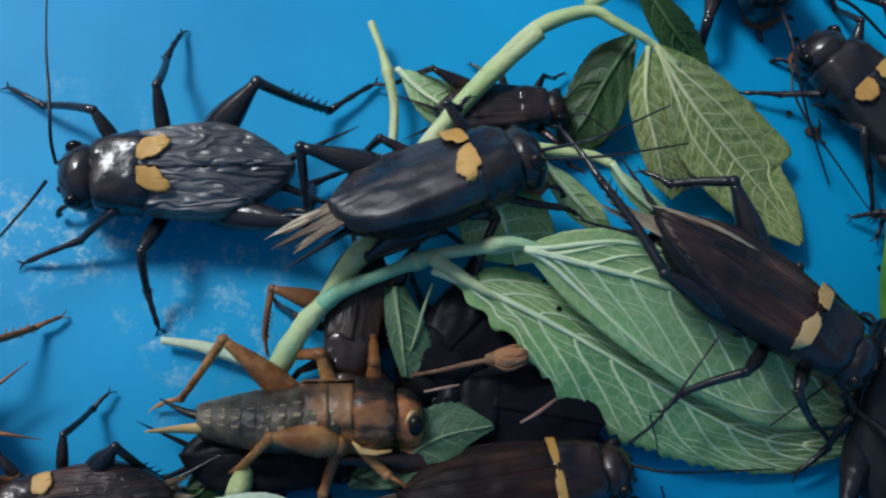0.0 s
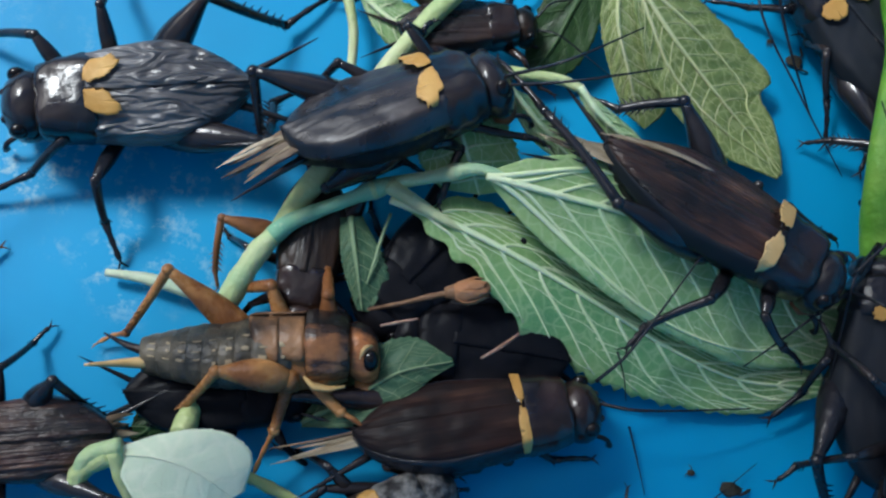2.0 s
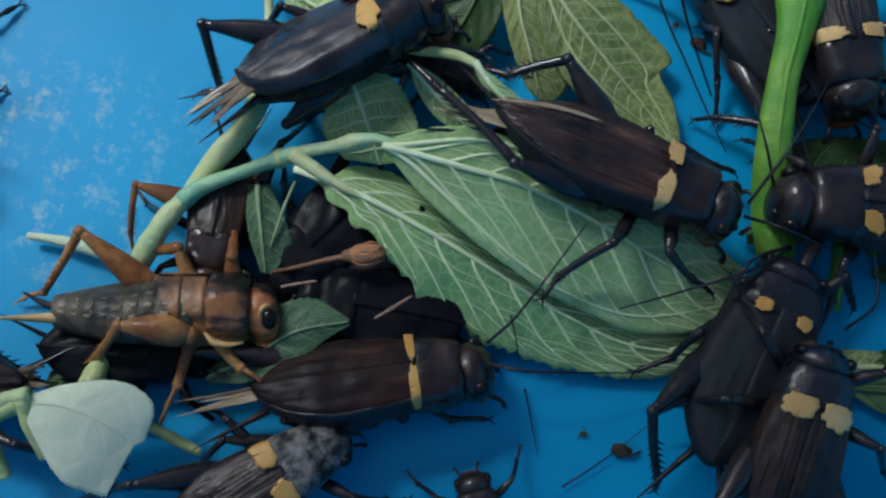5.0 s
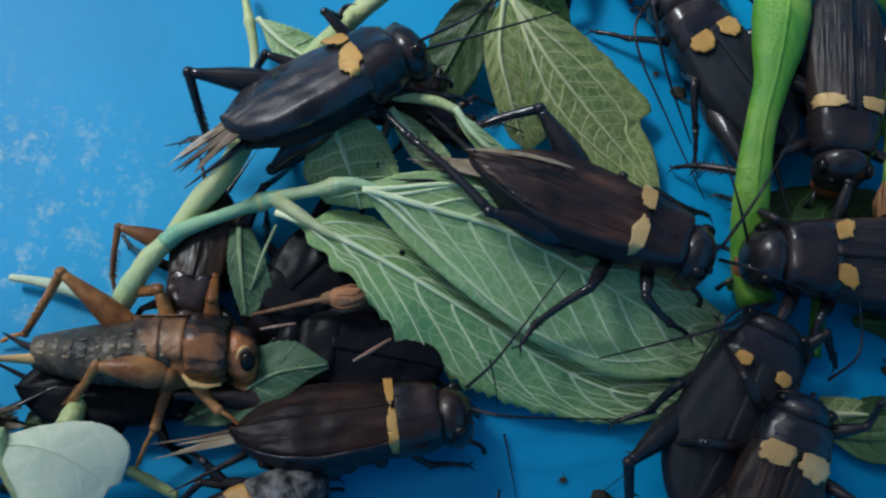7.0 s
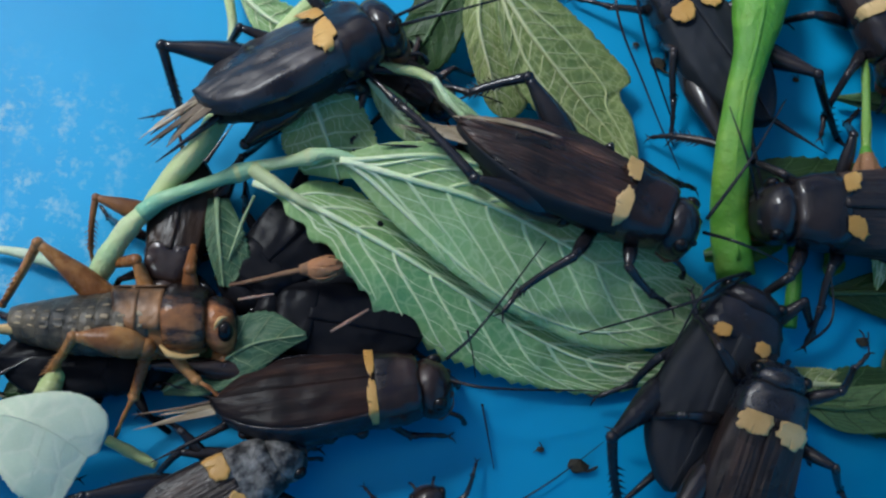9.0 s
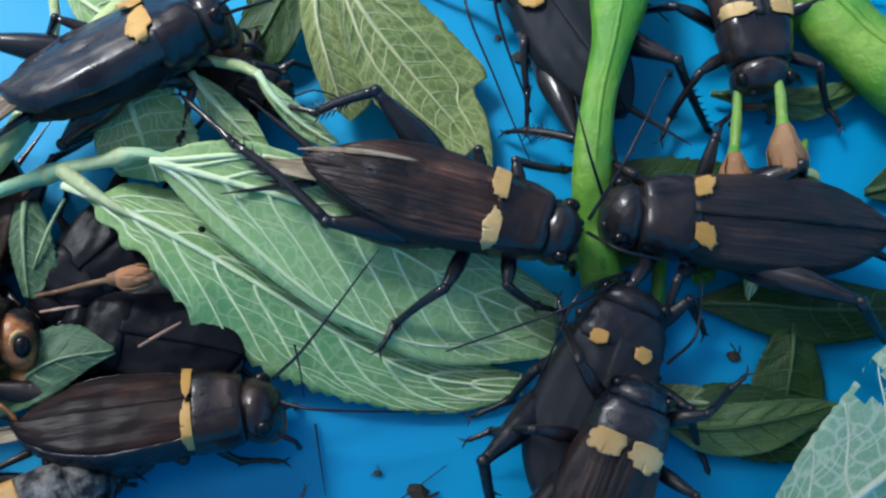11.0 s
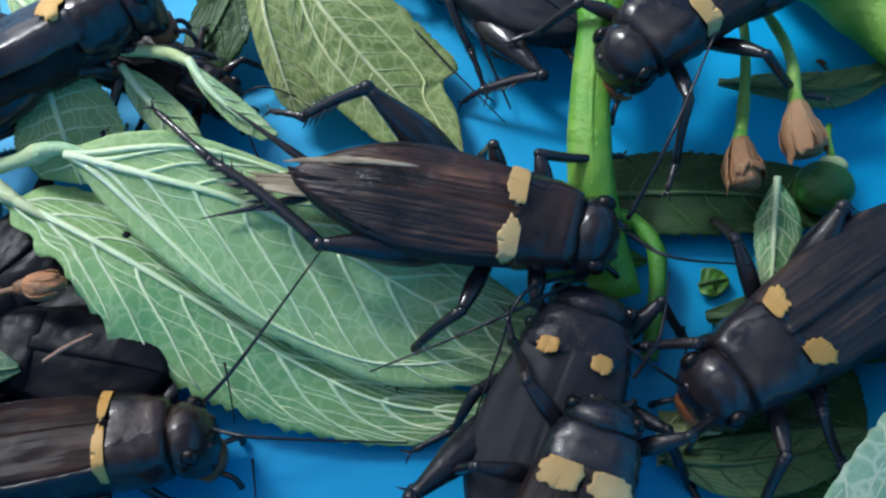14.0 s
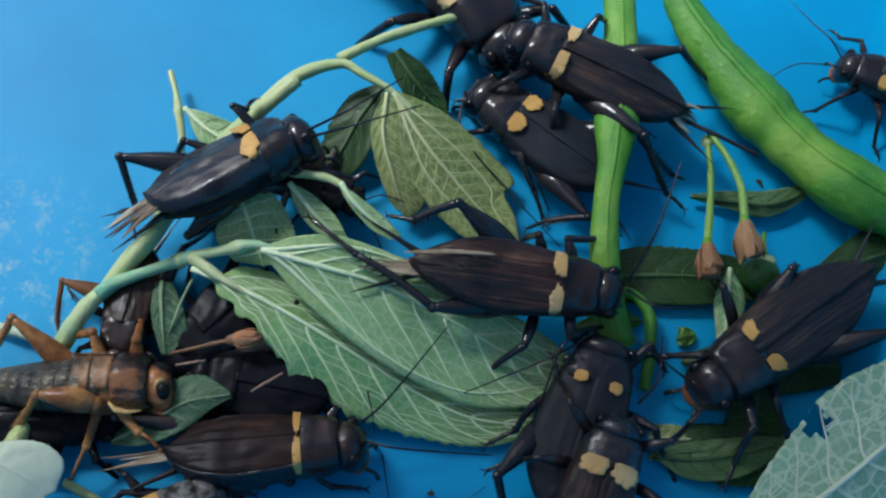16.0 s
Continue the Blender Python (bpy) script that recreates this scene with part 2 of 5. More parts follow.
LEAF_WHITE = leaf_mat("young_pale_leaf", (0.70, 0.80, 0.62), (0.62, 0.74, 0.55), (0.80, 0.85, 0.68), cell=380, blemish=0.0)
VEIN = stem_mat("pale_vein", (0.58, 0.74, 0.42), (0.66, 0.79, 0.48), (0.74, 0.83, 0.55))
VEIN_OLIVE = stem_mat("olive_vein", (0.44, 0.50, 0.22), (0.52, 0.56, 0.28), (0.58, 0.60, 0.34))
# Vein tones dimmed to hold the same recess shade.
STEM_SHADED = stem_mat("shaded_green_vein", (0.17, 0.26, 0.13), (0.22, 0.31, 0.16), (0.27, 0.35, 0.19), fleck=(0.30, 0.38, 0.22))
VEIN_DARK = stem_mat("dark_vein", (0.04, 0.09, 0.025), (0.05, 0.105, 0.03), (0.06, 0.12, 0.035), fleck=(0.08, 0.14, 0.05))
STEM = stem_mat("blue_green_stem", (0.08, 0.36, 0.27), (0.24, 0.48, 0.29), (0.48, 0.60, 0.33))
STEM_MIX = stem_mat("mottled_pale_stem", (0.22, 0.46, 0.27), (0.46, 0.57, 0.28), (0.60, 0.62, 0.36))
STEM_PALE = stem_mat("pale_yellow_stem", (0.38, 0.50, 0.20), (0.46, 0.54, 0.24), (0.52, 0.58, 0.32))
STEM_YELLOW = stem_mat("yellow_green_stalk", (0.15, 0.31, 0.05), (0.22, 0.38, 0.07), (0.30, 0.44, 0.11))
POD = stem_mat("bright_green_pod", (0.040, 0.19, 0.015), (0.11, 0.31, 0.026), (0.27, 0.45, 0.06), 0.42, fleck=(0.34, 0.50, 0.14))
LEAF_CUP = stem_mat("dark_green_leaf_cup", (0.018, 0.075, 0.012), (0.03, 0.11, 0.016), (0.06, 0.17, 0.03), 0.3, fleck=(0.10, 0.22, 0.06))
BUD = stem_mat("dry_tan_bud", (0.20, 0.09, 0.04), (0.33, 0.17, 0.075), (0.42, 0.26, 0.13), 0.65, fleck=(0.55, 0.42, 0.28))
CRUMB = chitin("dark_crumb", (0.02, 0.02, 0.015), (0.07, 0.055, 0.03), 0.7, grain=900, bump=0.8)
BUD_RUST = stem_mat("rusty_fuzzy_bud", (0.20, 0.075, 0.035), (0.33, 0.14, 0.06), (0.42, 0.21, 0.10), 0.8, fleck=(0.45, 0.28, 0.18))
STALK_BROWN = stem_mat("brown_stalk", (0.09, 0.045, 0.022), (0.17, 0.085, 0.04), (0.26, 0.14, 0.07), 0.5, fleck=(0.34, 0.22, 0.13))
STRAW_RED = stem_mat("reddish_straw", (0.26, 0.12, 0.08), (0.36, 0.22, 0.16), (0.46, 0.36, 0.28), 0.5, fleck=(0.55, 0.48, 0.40))
TWIG = stem_mat("bleached_twig", (0.22, 0.42, 0.34), (0.38, 0.54, 0.40), (0.56, 0.62, 0.44), 0.6)


def plastic():
    """Blue tub plastic: faint clouding, scratches and chalky limescale stains in loose drifts."""
    n = Nodes("blue_plastic")
    v = n.coords()
    cloud = n.noise(v, 35, 4)
    col = n.mix(n.grey(cloud, 0.3, 0.7), PLASTIC_DEEP, PLASTIC)
    drift = n.noise(v, 42, 3)
    flake = n.noise(n.coords((1, 1, 1)), 420, 6, 0.7)
    speck = n.noise(v, 1300, 4, 0.6)
    x = n.add("SeparateXYZ", Vector=v)
    side = n.math("MULTIPLY", n.grey(x.outputs[0], -0.012, -0.034), n.grey(x.outputs[1], 0.032, 0.014))
    chalk = n.math("MULTIPLY", n.math("MULTIPLY", n.grey(drift, 0.47, 0.57), n.grey(flake, 0.50, 0.62)), n.grey(speck, 0.3, 0.55))
    chalk = n.math("MULTIPLY", chalk, side)
    col = n.mix(n.math("MULTIPLY", chalk, 0.72), col, (0.46, 0.60, 0.61))
    scratch = n.noise(n.coords((40, 900, 1)), 1.0, 3)
    n.bump(n.math("ADD", n.math("ADD", chalk, n.math("MULTIPLY", scratch, 0.25)), n.math("MULTIPLY", cloud, 2.0)), 0.12, 0.0003)
    return n.done(col, n.ramp(n.math("ADD", n.math("MULTIPLY", flake, 0.4), chalk), (0.0, (0.42,) * 3), (0.5, (0.6,) * 3)), Specular_IOR_Level=0.22)


PLASTIC_DEEP, PLASTIC = (0.014, 0.245, 0.49), (0.020, 0.32, 0.61)
TUB = plastic()

# ---- shapes, all in millimetres until they are linked ----
MM = 0.001


class Shape:
    """Vertices and faces of one mesh."""

    def __init__(self):
        self.v, self.f = [], []

    def rings(self, rings, cap=True, closed=True):
        base, n = len(self.v), len(rings[0])
        for ring in rings:
            self.v.extend(tuple(p) for p in ring)
        for i in range(len(rings) - 1):
            for j in range(n if closed else n - 1):
                a, b = base + i * n + j, base + i * n + (j + 1) % n
                self.f.append((a, b, b + n, a + n))
        if cap and closed:
            self.f.append(tuple(base + j for j in reversed(range(n))))
            top = base + (len(rings) - 1) * n
            self.f.append(tuple(top + j for j in range(n)))
        return self

    def tube(self, pts, radii, n=8, flat=1.0):
        """A round or flattened tube along points."""
        pts = [Vector(p) for p in pts]
        rings, side = [], None
        for i, p in enumerate(pts):
            d = (pts[min(i + 1, len(pts) - 1)] - pts[max(i - 1, 0)]).normalized()
            if side is None:
                side = d.cross(Vector((0, 0, 1)))
                side = side if side.length > 0.05 else d.cross(Vector((0, 1, 0)))
            side = (side - d * side.dot(d)).normalized()
            up = side.cross(d)
            r = float(radii[i] if i < len(radii) else radii[-1])
            rings.append([p + r * (math.cos(a) * side + flat * math.sin(a) * up) for a in (2 * math.pi * k / n for k in range(n))])
        return self.rings(rings)

    def loft(self, sections, n=20):
        """Closed body along x: rows of x, half width, top, bottom, squareness (2 is an ellipse)."""
        rings = []
        for x, w, top, low, p in sections:
            mid, half = (top + low) / 2, (top - low) / 2
            ring = []
            for k in range(n):
                a = 2 * math.pi * k / n
                c, s = math.cos(a), math.sin(a)
                ring.append((x, w * math.copysign(abs(c) ** (2 / p), c), mid + half * math.copysign(abs(s) ** (2 / p), s)))
            rings.append(ring)
        return self.rings(rings)

    def ball(self, c, r, n=10):
        c = Vector(c)
        rings = []
        for i in range(n // 2 + 1):
            a = math.pi * (i + 0.02) / (n // 2 + 0.04)
            rings.append([c + Vector((r[0] * math.cos(a), r[1] * math.sin(a) * math.cos(b), r[2] * math.sin(a) * math.sin(b))) for b in (2 * math.pi * k / n for k in range(n))])
        return self.rings(rings)

    def sheet(self, rows, thick):
        """An open grid given a thickness downwards along its normals."""
        g = np.array([[tuple(p) for p in row] for row in rows], float)
        du, dv = np.gradient(g, axis=0), np.gradient(g, axis=1)
        nrm = np.cross(du, dv)
        nrm /= np.maximum(np.linalg.norm(nrm, axis=2, keepdims=True), 1e-9)
        if nrm[..., 2].mean() < 0:
            nrm = -nrm
        low = g - nrm * thick
        base, (a, b) = len(self.v), g.shape[:2]
        self.v.extend(map(tuple, g.reshape(-1, 3)))
        self.v.extend(map(tuple, low.reshape(-1, 3)))
        at = lambda i, j, s: base + s * a * b + i * b + j
        for i in range(a - 1):
            for j in range(b - 1):
                self.f.append((at(i, j, 0), at(i + 1, j, 0), at(i + 1, j + 1, 0), at(i, j + 1, 0)))
                self.f.append((at(i, j, 1), at(i, j + 1, 1), at(i + 1, j + 1, 1), at(i + 1, j, 1)))
        for i in range(a - 1):
            for j, flip in ((0, 0), (b - 1, 1)):
                q = (at(i, j, 0), at(i, j, 1), at(i + 1, j, 1), at(i + 1, j, 0))
                self.f.append(q[::-1] if flip else q)
        for j in range(b - 1):
            for i, flip in ((0, 1), (a - 1, 0)):
                q = (at(i, j, 0), at(i, j, 1), at(i, j + 1, 1), at(i, j + 1, 0))
                self.f.append(q[::-1] if flip else q)
        return self

    def mesh(self, name, smooth=True):
        me = bpy.data.meshes.new(name)
        me.from_pydata([(x * MM, y * MM, z * MM) for x, y, z in self.v], [], self.f)
        if smooth:
            me.polygons.foreach_set("use_smooth", [True] * len(me.polygons))
        bm = bmesh.new()
        bm.from_mesh(me)
        bmesh.ops.recalc_face_normals(bm, faces=bm.faces)
        bm.to_mesh(me)
        bm.free()
        return me


def part(name, shape, material, parent=None, label=""):
    me = shape.mesh(name)
    me.materials.append(material)
    ob = new(name, me)
    ob.parent = parent
    return tagged(ob, label)


def spline(pts, n):
    """n points on a smooth curve through pts, evenly spaced by the chords."""
    p = np.array(pts, float)
    if len(p) == 2:
        return [tuple(p[0] + (p[1] - p[0]) * i / (n - 1)) for i in range(n)]
    d = np.concatenate([[0], np.cumsum(np.linalg.norm(np.diff(p, axis=0), axis=1))])
    out = []
    for u in np.linspace(0, d[-1], n):
        i = int(min(max(np.searchsorted(d, u) - 1, 0), len(p) - 2))
        t = (u - d[i]) / (d[i + 1] - d[i])
        m0 = (p[i + 1] - p[i - 1]) / (d[i + 1] - d[i - 1]) if i else (p[1] - p[0]) / d[1]
        m1 = (p[i + 2] - p[i]) / (d[i + 2] - d[i]) if i + 2 < len(p) else (p[-1] - p[-2]) / (d[-1] - d[-2])
        h = d[i + 1] - d[i]
        out.append(tuple((2 * t**3 - 3 * t**2 + 1) * p[i] + (t**3 - 2 * t**2 + t) * h * m0 + (3 * t**2 - 2 * t**3) * p[i + 1] + (t**3 - t**2) * h * m1))
    return out


# ---- crickets ----
HIPS = dict(f=(7.4, 2.4, -2.0), m=(3.6, 2.9, -2.6), h=(0.2, 3.0, -1.6))
STANCE = dict(
    f=((10.2, 6.6, 0.2), (13.2, 9.0, -4.6), (15.4, 10.2, -5.0)),
    m=((2.6, 8.2, 0.8), (0.4, 11.6, -4.6), (-1.4, 13.4, -5.0)),
    h=((-9.5, 7.2, 3.6), (-16.5, 9.5, -4.4), (-19.6, 10.2, -5.0)),
)
LEG_NAMES = dict(f="front_leg", m="middle_leg", h="hind_leg")


def leg(body, kind, side, joints, size, shell, shin, seed, stout=1.0):
    """One leg: thigh and shin are parts; spines and foot belong to the shin."""
    rnd = random.Random(seed)
    hip = Vector(HIPS[kind]) * size
    hip.y *= side
    if len(joints) == 4:
        hip = Vector(joints[0])
    knee, ankle, toe = (Vector(j) for j in joints[-3:])
    bow = Vector((0, 0, 0.35 * size))
    thick = dict(f=0.78, m=0.78, h=1.75)[kind] * size * stout
    steps = 12
    pts = [hip.lerp(knee, u) + bow * math.sin(math.pi * u) for u in (i / steps for i in range(steps + 1))]
    if kind == "h":
        radii = [thick * (0.34 + 0.72 * math.sin(math.pi * min(1, (u + 0.12) / 1.05)) ** 1.1 * (1 - 0.55 * u)) for u in (i / steps for i in range(steps + 1))]
        radii[-2:] = [thick * 0.34, thick * 0.30]
    else:
        radii = [thick * (0.75 + 0.35 * math.sin(math.pi * u) - 0.25 * u) for u in (i / steps for i in range(steps + 1))]
    thigh = Shape().tube(pts, radii, 12, 1.0 if kind == "h" else 0.85)
    thigh.ball(knee, (radii[-1] * 1.25,) * 3, 10)
    thigh.ball(hip, (radii[0] * 1.2,) * 3, 10)
    ob = part(LEG_NAMES[kind], thigh, shell, body)
    r0 = (0.52 if kind == "h" else 0.46) * size * stout
    sag = (ankle - knee).cross(Vector((0, 0, 1)))
    line = [knee.lerp(ankle, u) + sag * 0.03 * math.sin(math.pi * u) for u in (i / 8 for i in range(9))]
    s = Shape().tube(line, [r0 * (1.05 - 0.28 * i / 8) for i in range(9)], 8)
    s.ball(ankle, (r0 * 0.95,) * 3, 8)
    d = (ankle - knee).normalized()
    across = d.cross(Vector((0, 0, 1)))
    across = across.normalized() if across.length > 0.05 else Vector((1, 0, 0))
    rows, spines = 6 if kind == "h" else 2, []
    for i in range(rows):
        for k in (-1, 1):
            u = 0.42 + 0.56 * i / rows if kind == "h" else 0.86 + 0.12 * i / rows
            a = knee.lerp(ankle, u)
            tip = a + (across * k * 0.75 + d * 0.75 + Vector((0, 0, 0.25))) * size * (1.25 if kind == "h" else 0.8) * rnd.uniform(0.8, 1.15)
            spines.append(Shape().tube([a, a.lerp(tip, 0.5), tip], [0.16 * size, 0.11 * size, 0.02 * size], 5))
    shank = part("shin", s, shin, body)
    for q in spines:
        part("spine", q, shin, shank)
    foot = Shape()
    mid = ankle.lerp(toe, 0.5) + Vector((0, 0, 0.25 * size))
    seg = spline([ankle, mid, toe], 10)
    foot.tube(seg, [size * r for r in (0.36, 0.40, 0.30, 0.27, 0.33, 0.26, 0.24, 0.32, 0.27, 0.12)], 7)
    d = (toe - mid).normalized()
    across = d.cross(Vector((0, 0, 1)))
    across = across.normalized() if across.length > 0.05 else Vector((1, 0, 0))
    for k in (-1, 1):
        foot.tube([toe, toe + (d * 0.5 + across * 0.35 * k) * size, toe + (d * 0.8 + across * 0.65 * k - Vector((0, 0, 0.25))) * size], [0.13 * size, 0.09 * size, 0.02 * size], 5)
    part("foot", foot, shin, shank)
    return ob


def wing_point(u, v, side, size, lift, width=1.0, length=1.0, tip=2.9):
    """A place on the folded fore wing: u from its root to its end, v from the back's middle line over the side."""
    x = 5.4 - 19.2 * length * u
    half = 3.95 * width * (0.86 + 0.30 * math.sin(math.pi * min(1, u * 0.86 + 0.06)) - 0.10 * u) * (max(0.0, 1 - max(0.0, (u - 0.40) / 0.60) ** tip)) ** 0.66
    bend = 0.70
    if v < bend:
        y, drop = half * v / bend, 0.85 * (v / bend) ** 2.3
    else:
        a = (v - bend) / (1 - bend)
        y, drop = half * (1 + 0.09 * math.sin(a * math.pi / 2)), 0.85 + 2.6 * a * (1 - 0.55 * u)
    top = 3.25 - 0.15 * u - 1.9 * max(0, u - 0.55) ** 1.4
    return (x * size, side * (y - 0.35 * (1 - v) * (1 - 0.5 * u)) * size, (top - drop + lift) * size)


def cricket(label, at, size=1.0, wing=None, shell=None, thigh=None, shin=None, head_mat=None, legs={}, feelers=None, spots=OCHRE, patch=(0.105, 0.30, 0.80), odd={}, tails=0.0, fringe=False, needle=0.0, width=1.0, long=0.8, tip=2.9, slant=0.0, frill=1.0, fan=1.0, hunch=1.0, collar=None, flank=None, seed=1, group="field crickets in the tub"):
    """An adult cricket, head towards +x, its middle at the origin."""
    wing, shell = wing or WING_BLACK, shell or BLACK
    thigh, shin, head_mat, collar = thigh or shell, shin or thigh or shell, head_mat or shell, collar or shell
    rnd = random.Random(seed)
    z = size
    body = new("cricket")
    body.matrix_world = at
    tagged(body, label, "cricket", group)
    wd, sh = width, 19.2 * (1 - long)

    def front(shape):
        """Head and collar drawn in towards the wings."""
        shape.v = [(4.5 * z + (x - 4.5 * z) * hunch, y, h) for x, y, h in shape.v]
        return shape

    # abdomen in overlapping rings
    rows = []
    for i in range(37):
        u = i / 36
        x = 4.5 - (17.5 - sh) * u
        w = 3.7 * wd * (0.82 + 0.25 * math.sin(math.pi * min(1, 0.1 + u))) * (1 - max(0, (u - 0.55) / 0.45) ** 2 * 0.72)
        step = 0.10 * (1 - (u * 9) % 1.0)
        rows.append((x * z, (w + step) * z, (2.4 - 1.4 * u + step) * z, (-3.6 + 1.9 * u ** 2 - step) * z, 2.2))
    part("abdomen", Shape().loft(rows, 20), ABDOMEN, body)
    # chest and collar
    chest = [(10.2, 2.3, 1.2, -2.8), (8.0, 2.9, 1.6, -3.4), (4.5, 3.3, 1.6, -3.7), (1.0, 3.3, 1.2, -3.7), (-1.0, 2.9, 0.8, -3.3)]
    part("thorax", Shape().loft([(x * z, w * wd * z, t * z, b * z, 2.3) for x, w, t, b in chest], 18), shell, body)
    neck = [(9.95, 2.6, 2.3, -1.7), (9.8, 3.15, 2.8, -2.2), (9.4, 3.36, 3.05, -2.45), (9.0, 3.46, 3.2, -2.5), (8.5, 3.56, 3.32, -2.6), (7.9, 3.68, 3.42, -2.62), (7.2, 3.80, 3.5, -2.65), (6.5, 3.88, 3.54, -2.62), (5.8, 3.94, 3.56, -2.6), (4.9, 3.93, 3.5, -2.4), (4.6, 3.82, 3.38, -2.2), (4.5, 3.5, 3.0, -1.8)]
    saddle = Shape().loft([(x * z, w * wd * z, t * z, b * z, 2.9) for x, w, t, b in neck], 36)
    dents = []
    for x, y, h in saddle.v:
        u = x / z - 7.4
        groove = 0.28 * math.exp(-((y / z / 0.35) ** 2)) + 0.22 * math.exp(-(((abs(y / z) - 1.7) / 0.75) ** 2)) * math.exp(-((u / 1.1) ** 2))
        lump = 0.34 * noise.noise(Vector((x / z * 0.7 + seed, y / z * 0.7, h / z * 0.6))) + 0.14 * noise.noise(Vector((x / z * 1.9, y / z * 1.9 + seed, h / z)))
        dents.append((x, y * (1 + 0.02 * math.sin(3 * u)), h - (groove * z if h > 0 else 0) + lump * z))
    saddle.v = dents
    part("pronotum", front(saddle), collar, body)
    # head with eyes, feelers and mouth
    skull = Shape().loft([(x * z, w * wd * z, t * z, b * z, 2.1) for x, w, t, b in ((9.4, 2.4, 2.1, -2.2), (9.9, 2.95, 2.6, -2.8), (10.6, 3.2, 2.85, -3.3), (11.3, 3.2, 2.8, -3.6), (12.0, 2.95, 2.45, -3.7), (12.6, 2.45, 1.85, -3.5), (13.05, 1.7, 1.05, -2.9), (13.3, 0.8, 0.2, -1.7))], 26)
    skull.v = [(x, y, h + 0.10 * z * noise.noise(Vector((x / z * 1.3, y / z * 1.3, seed)))) for x, y, h in skull.v]
    head = part("head", front(skull), head_mat, body)
    for s in (-1, 1):
        part("eye", front(Shape().ball((11.6 * z, s * 2.6 * wd * z, 0.8 * z), (0.9 * z, 0.7 * z, 1.1 * z), 14)), EYE, head)
        part("antenna_socket", front(Shape().ball((12.8 * z, s * 1.25 * z, 0.35 * z), (0.5 * z, 0.45 * z, 0.45 * z), 10)), shell, head)
    part("jaw", front(Shape().loft([(x * z, w * z, t * z, b * z, 2.3) for x, w, t, b in ((10.6, 1.8, -2.5, -4.0), (11.9, 2.1, -2.4, -4.7), (13.0, 1.5, -2.0, -4.5), (13.4, 0.8, -2.2, -3.7))], 14)), JAW, head, "reddish brown mouthparts")
    for s in (-1, 1):
        p = [(12.6, 1.3 * s, -3.6), (13.9, 1.9 * s, -3.9), (14.3, 2.2 * s, -4.8), (14.1, 2.0 * s, -5.2)]
        part("palp", front(Shape().tube([(a * z, b * z, c * z) for a, b, c in spline(p, 8)], [0.26 * z] * 6 + [0.34 * z, 0.2 * z], 7)), shin, head)
    if feelers is None:
        feelers = [[(13.3, s * 1.3, 0.6), (16, s * (2.5 + rnd.random()), 1.5), (21, s * rnd.uniform(4, 8), 0), (27, s * rnd.uniform(6, 13), -3)] for s in (-1, 1)]
        feelers = [[tuple(c * z for c in p) for p in f] for f in feelers]
    for f in feelers:
        line = spline(f, 28)
        part("antenna", Shape().tube(line, [z * (0.20 - 0.13 * i / 27) for i in range(28)], 6), BLACK_MATT, head)
    # fore wings, one folded over the other
    for s, lift in ((1, 0.0), (-1, 0.22)):
        nu, nv = 34, 18
        grid = [[wing_point(i / nu, j / nv, s, z, lift + 0.05 * math.sin(9 * j / nv + 2 * i / nu) + 0.2 * noise.noise(Vector((i * 0.16, j * 0.33, seed + s))) * math.sin(math.pi * i / nu) + 0.05 * rnd.uniform(-1, 1) * (0 < i < nu), wd, long, tip) for j in range(nv + 1)] for i in range(nu + 1)]
        bend = nv if flank is None else 12
        w = part("fore_wing", Shape().sheet([row[:bend + 1] for row in grid], 0.14 * z), wing, body)
        if flank:
            part("wing_side", Shape().sheet([row[bend:] for row in grid], 0.14 * z), flank, w, "dark side field of the folded wing")
        if spots:
            a1, b0, b1 = patch[0] * rnd.uniform(0.92, 1.08), patch[1], patch[2]
            field, rays = [], 44
            for i in range(6):
                row = []
                for j in range(rays + 1):
                    q = 2 * math.pi * (j % rays) / rays
                    rough = 0.30 * noise.noise(Vector((2.2 * math.cos(q) + seed, 2.2 * math.sin(q), 3 * s))) + (0.22 * noise.noise(Vector((6 * math.cos(q), 6 * math.sin(q) + seed, s))) if math.cos(q) > 0 else 0)
                    r = i / 5 * (1 + rough)
                    c, d = math.cos(q), math.sin(q)
                    d = math.copysign(abs(d) ** 0.8, d)
                    row.append(wing_point(max(-0.004, a1 * (0.42 + 0.56 * r * c + slant * 0.35 * r * d)), (b0 + b1) / 2 + (b1 - b0) / 2 * r * d, s, z, 0.64, wd * 1.02))
                field.append(row)
            part("wing_patch", Shape().sheet(field, 0.05 * z), spots, w, "ochre yellow patch at the wing root")
    if tails:
        for k in range(8):
            y0, y1 = fan * rnd.uniform(-1.3, 1.5), fan * rnd.uniform(-2.2, 2.2)
            end = sh - 13.3 - tails * rnd.uniform(0.45, 1.0)
            p = [(sh - 8.5 - rnd.random(), y0, 1.9), (sh - 12.5, 0.6 * (y0 + y1), 1.3), (0.5 * (sh - 12.5 + end), 0.9 * y1, 0.6), (end, y1, rnd.uniform(-0.6, 0.3))]
            f = rnd.uniform(0.26, 0.62) * frill
            part("hind_wing", Shape().tube([(a * z, b * z, c * z) for a, b, c in spline(p, 12)], [z * r * f for r in (0.5, 0.8, 1.0, 1.0, 1.0, 1.0, 0.95, 0.85, 0.7, 0.55, 0.36, 0.08)], 8, 0.28), STRAW if k % 3 else STRAW_DARK, body, "furled straw-coloured hind wing tip")
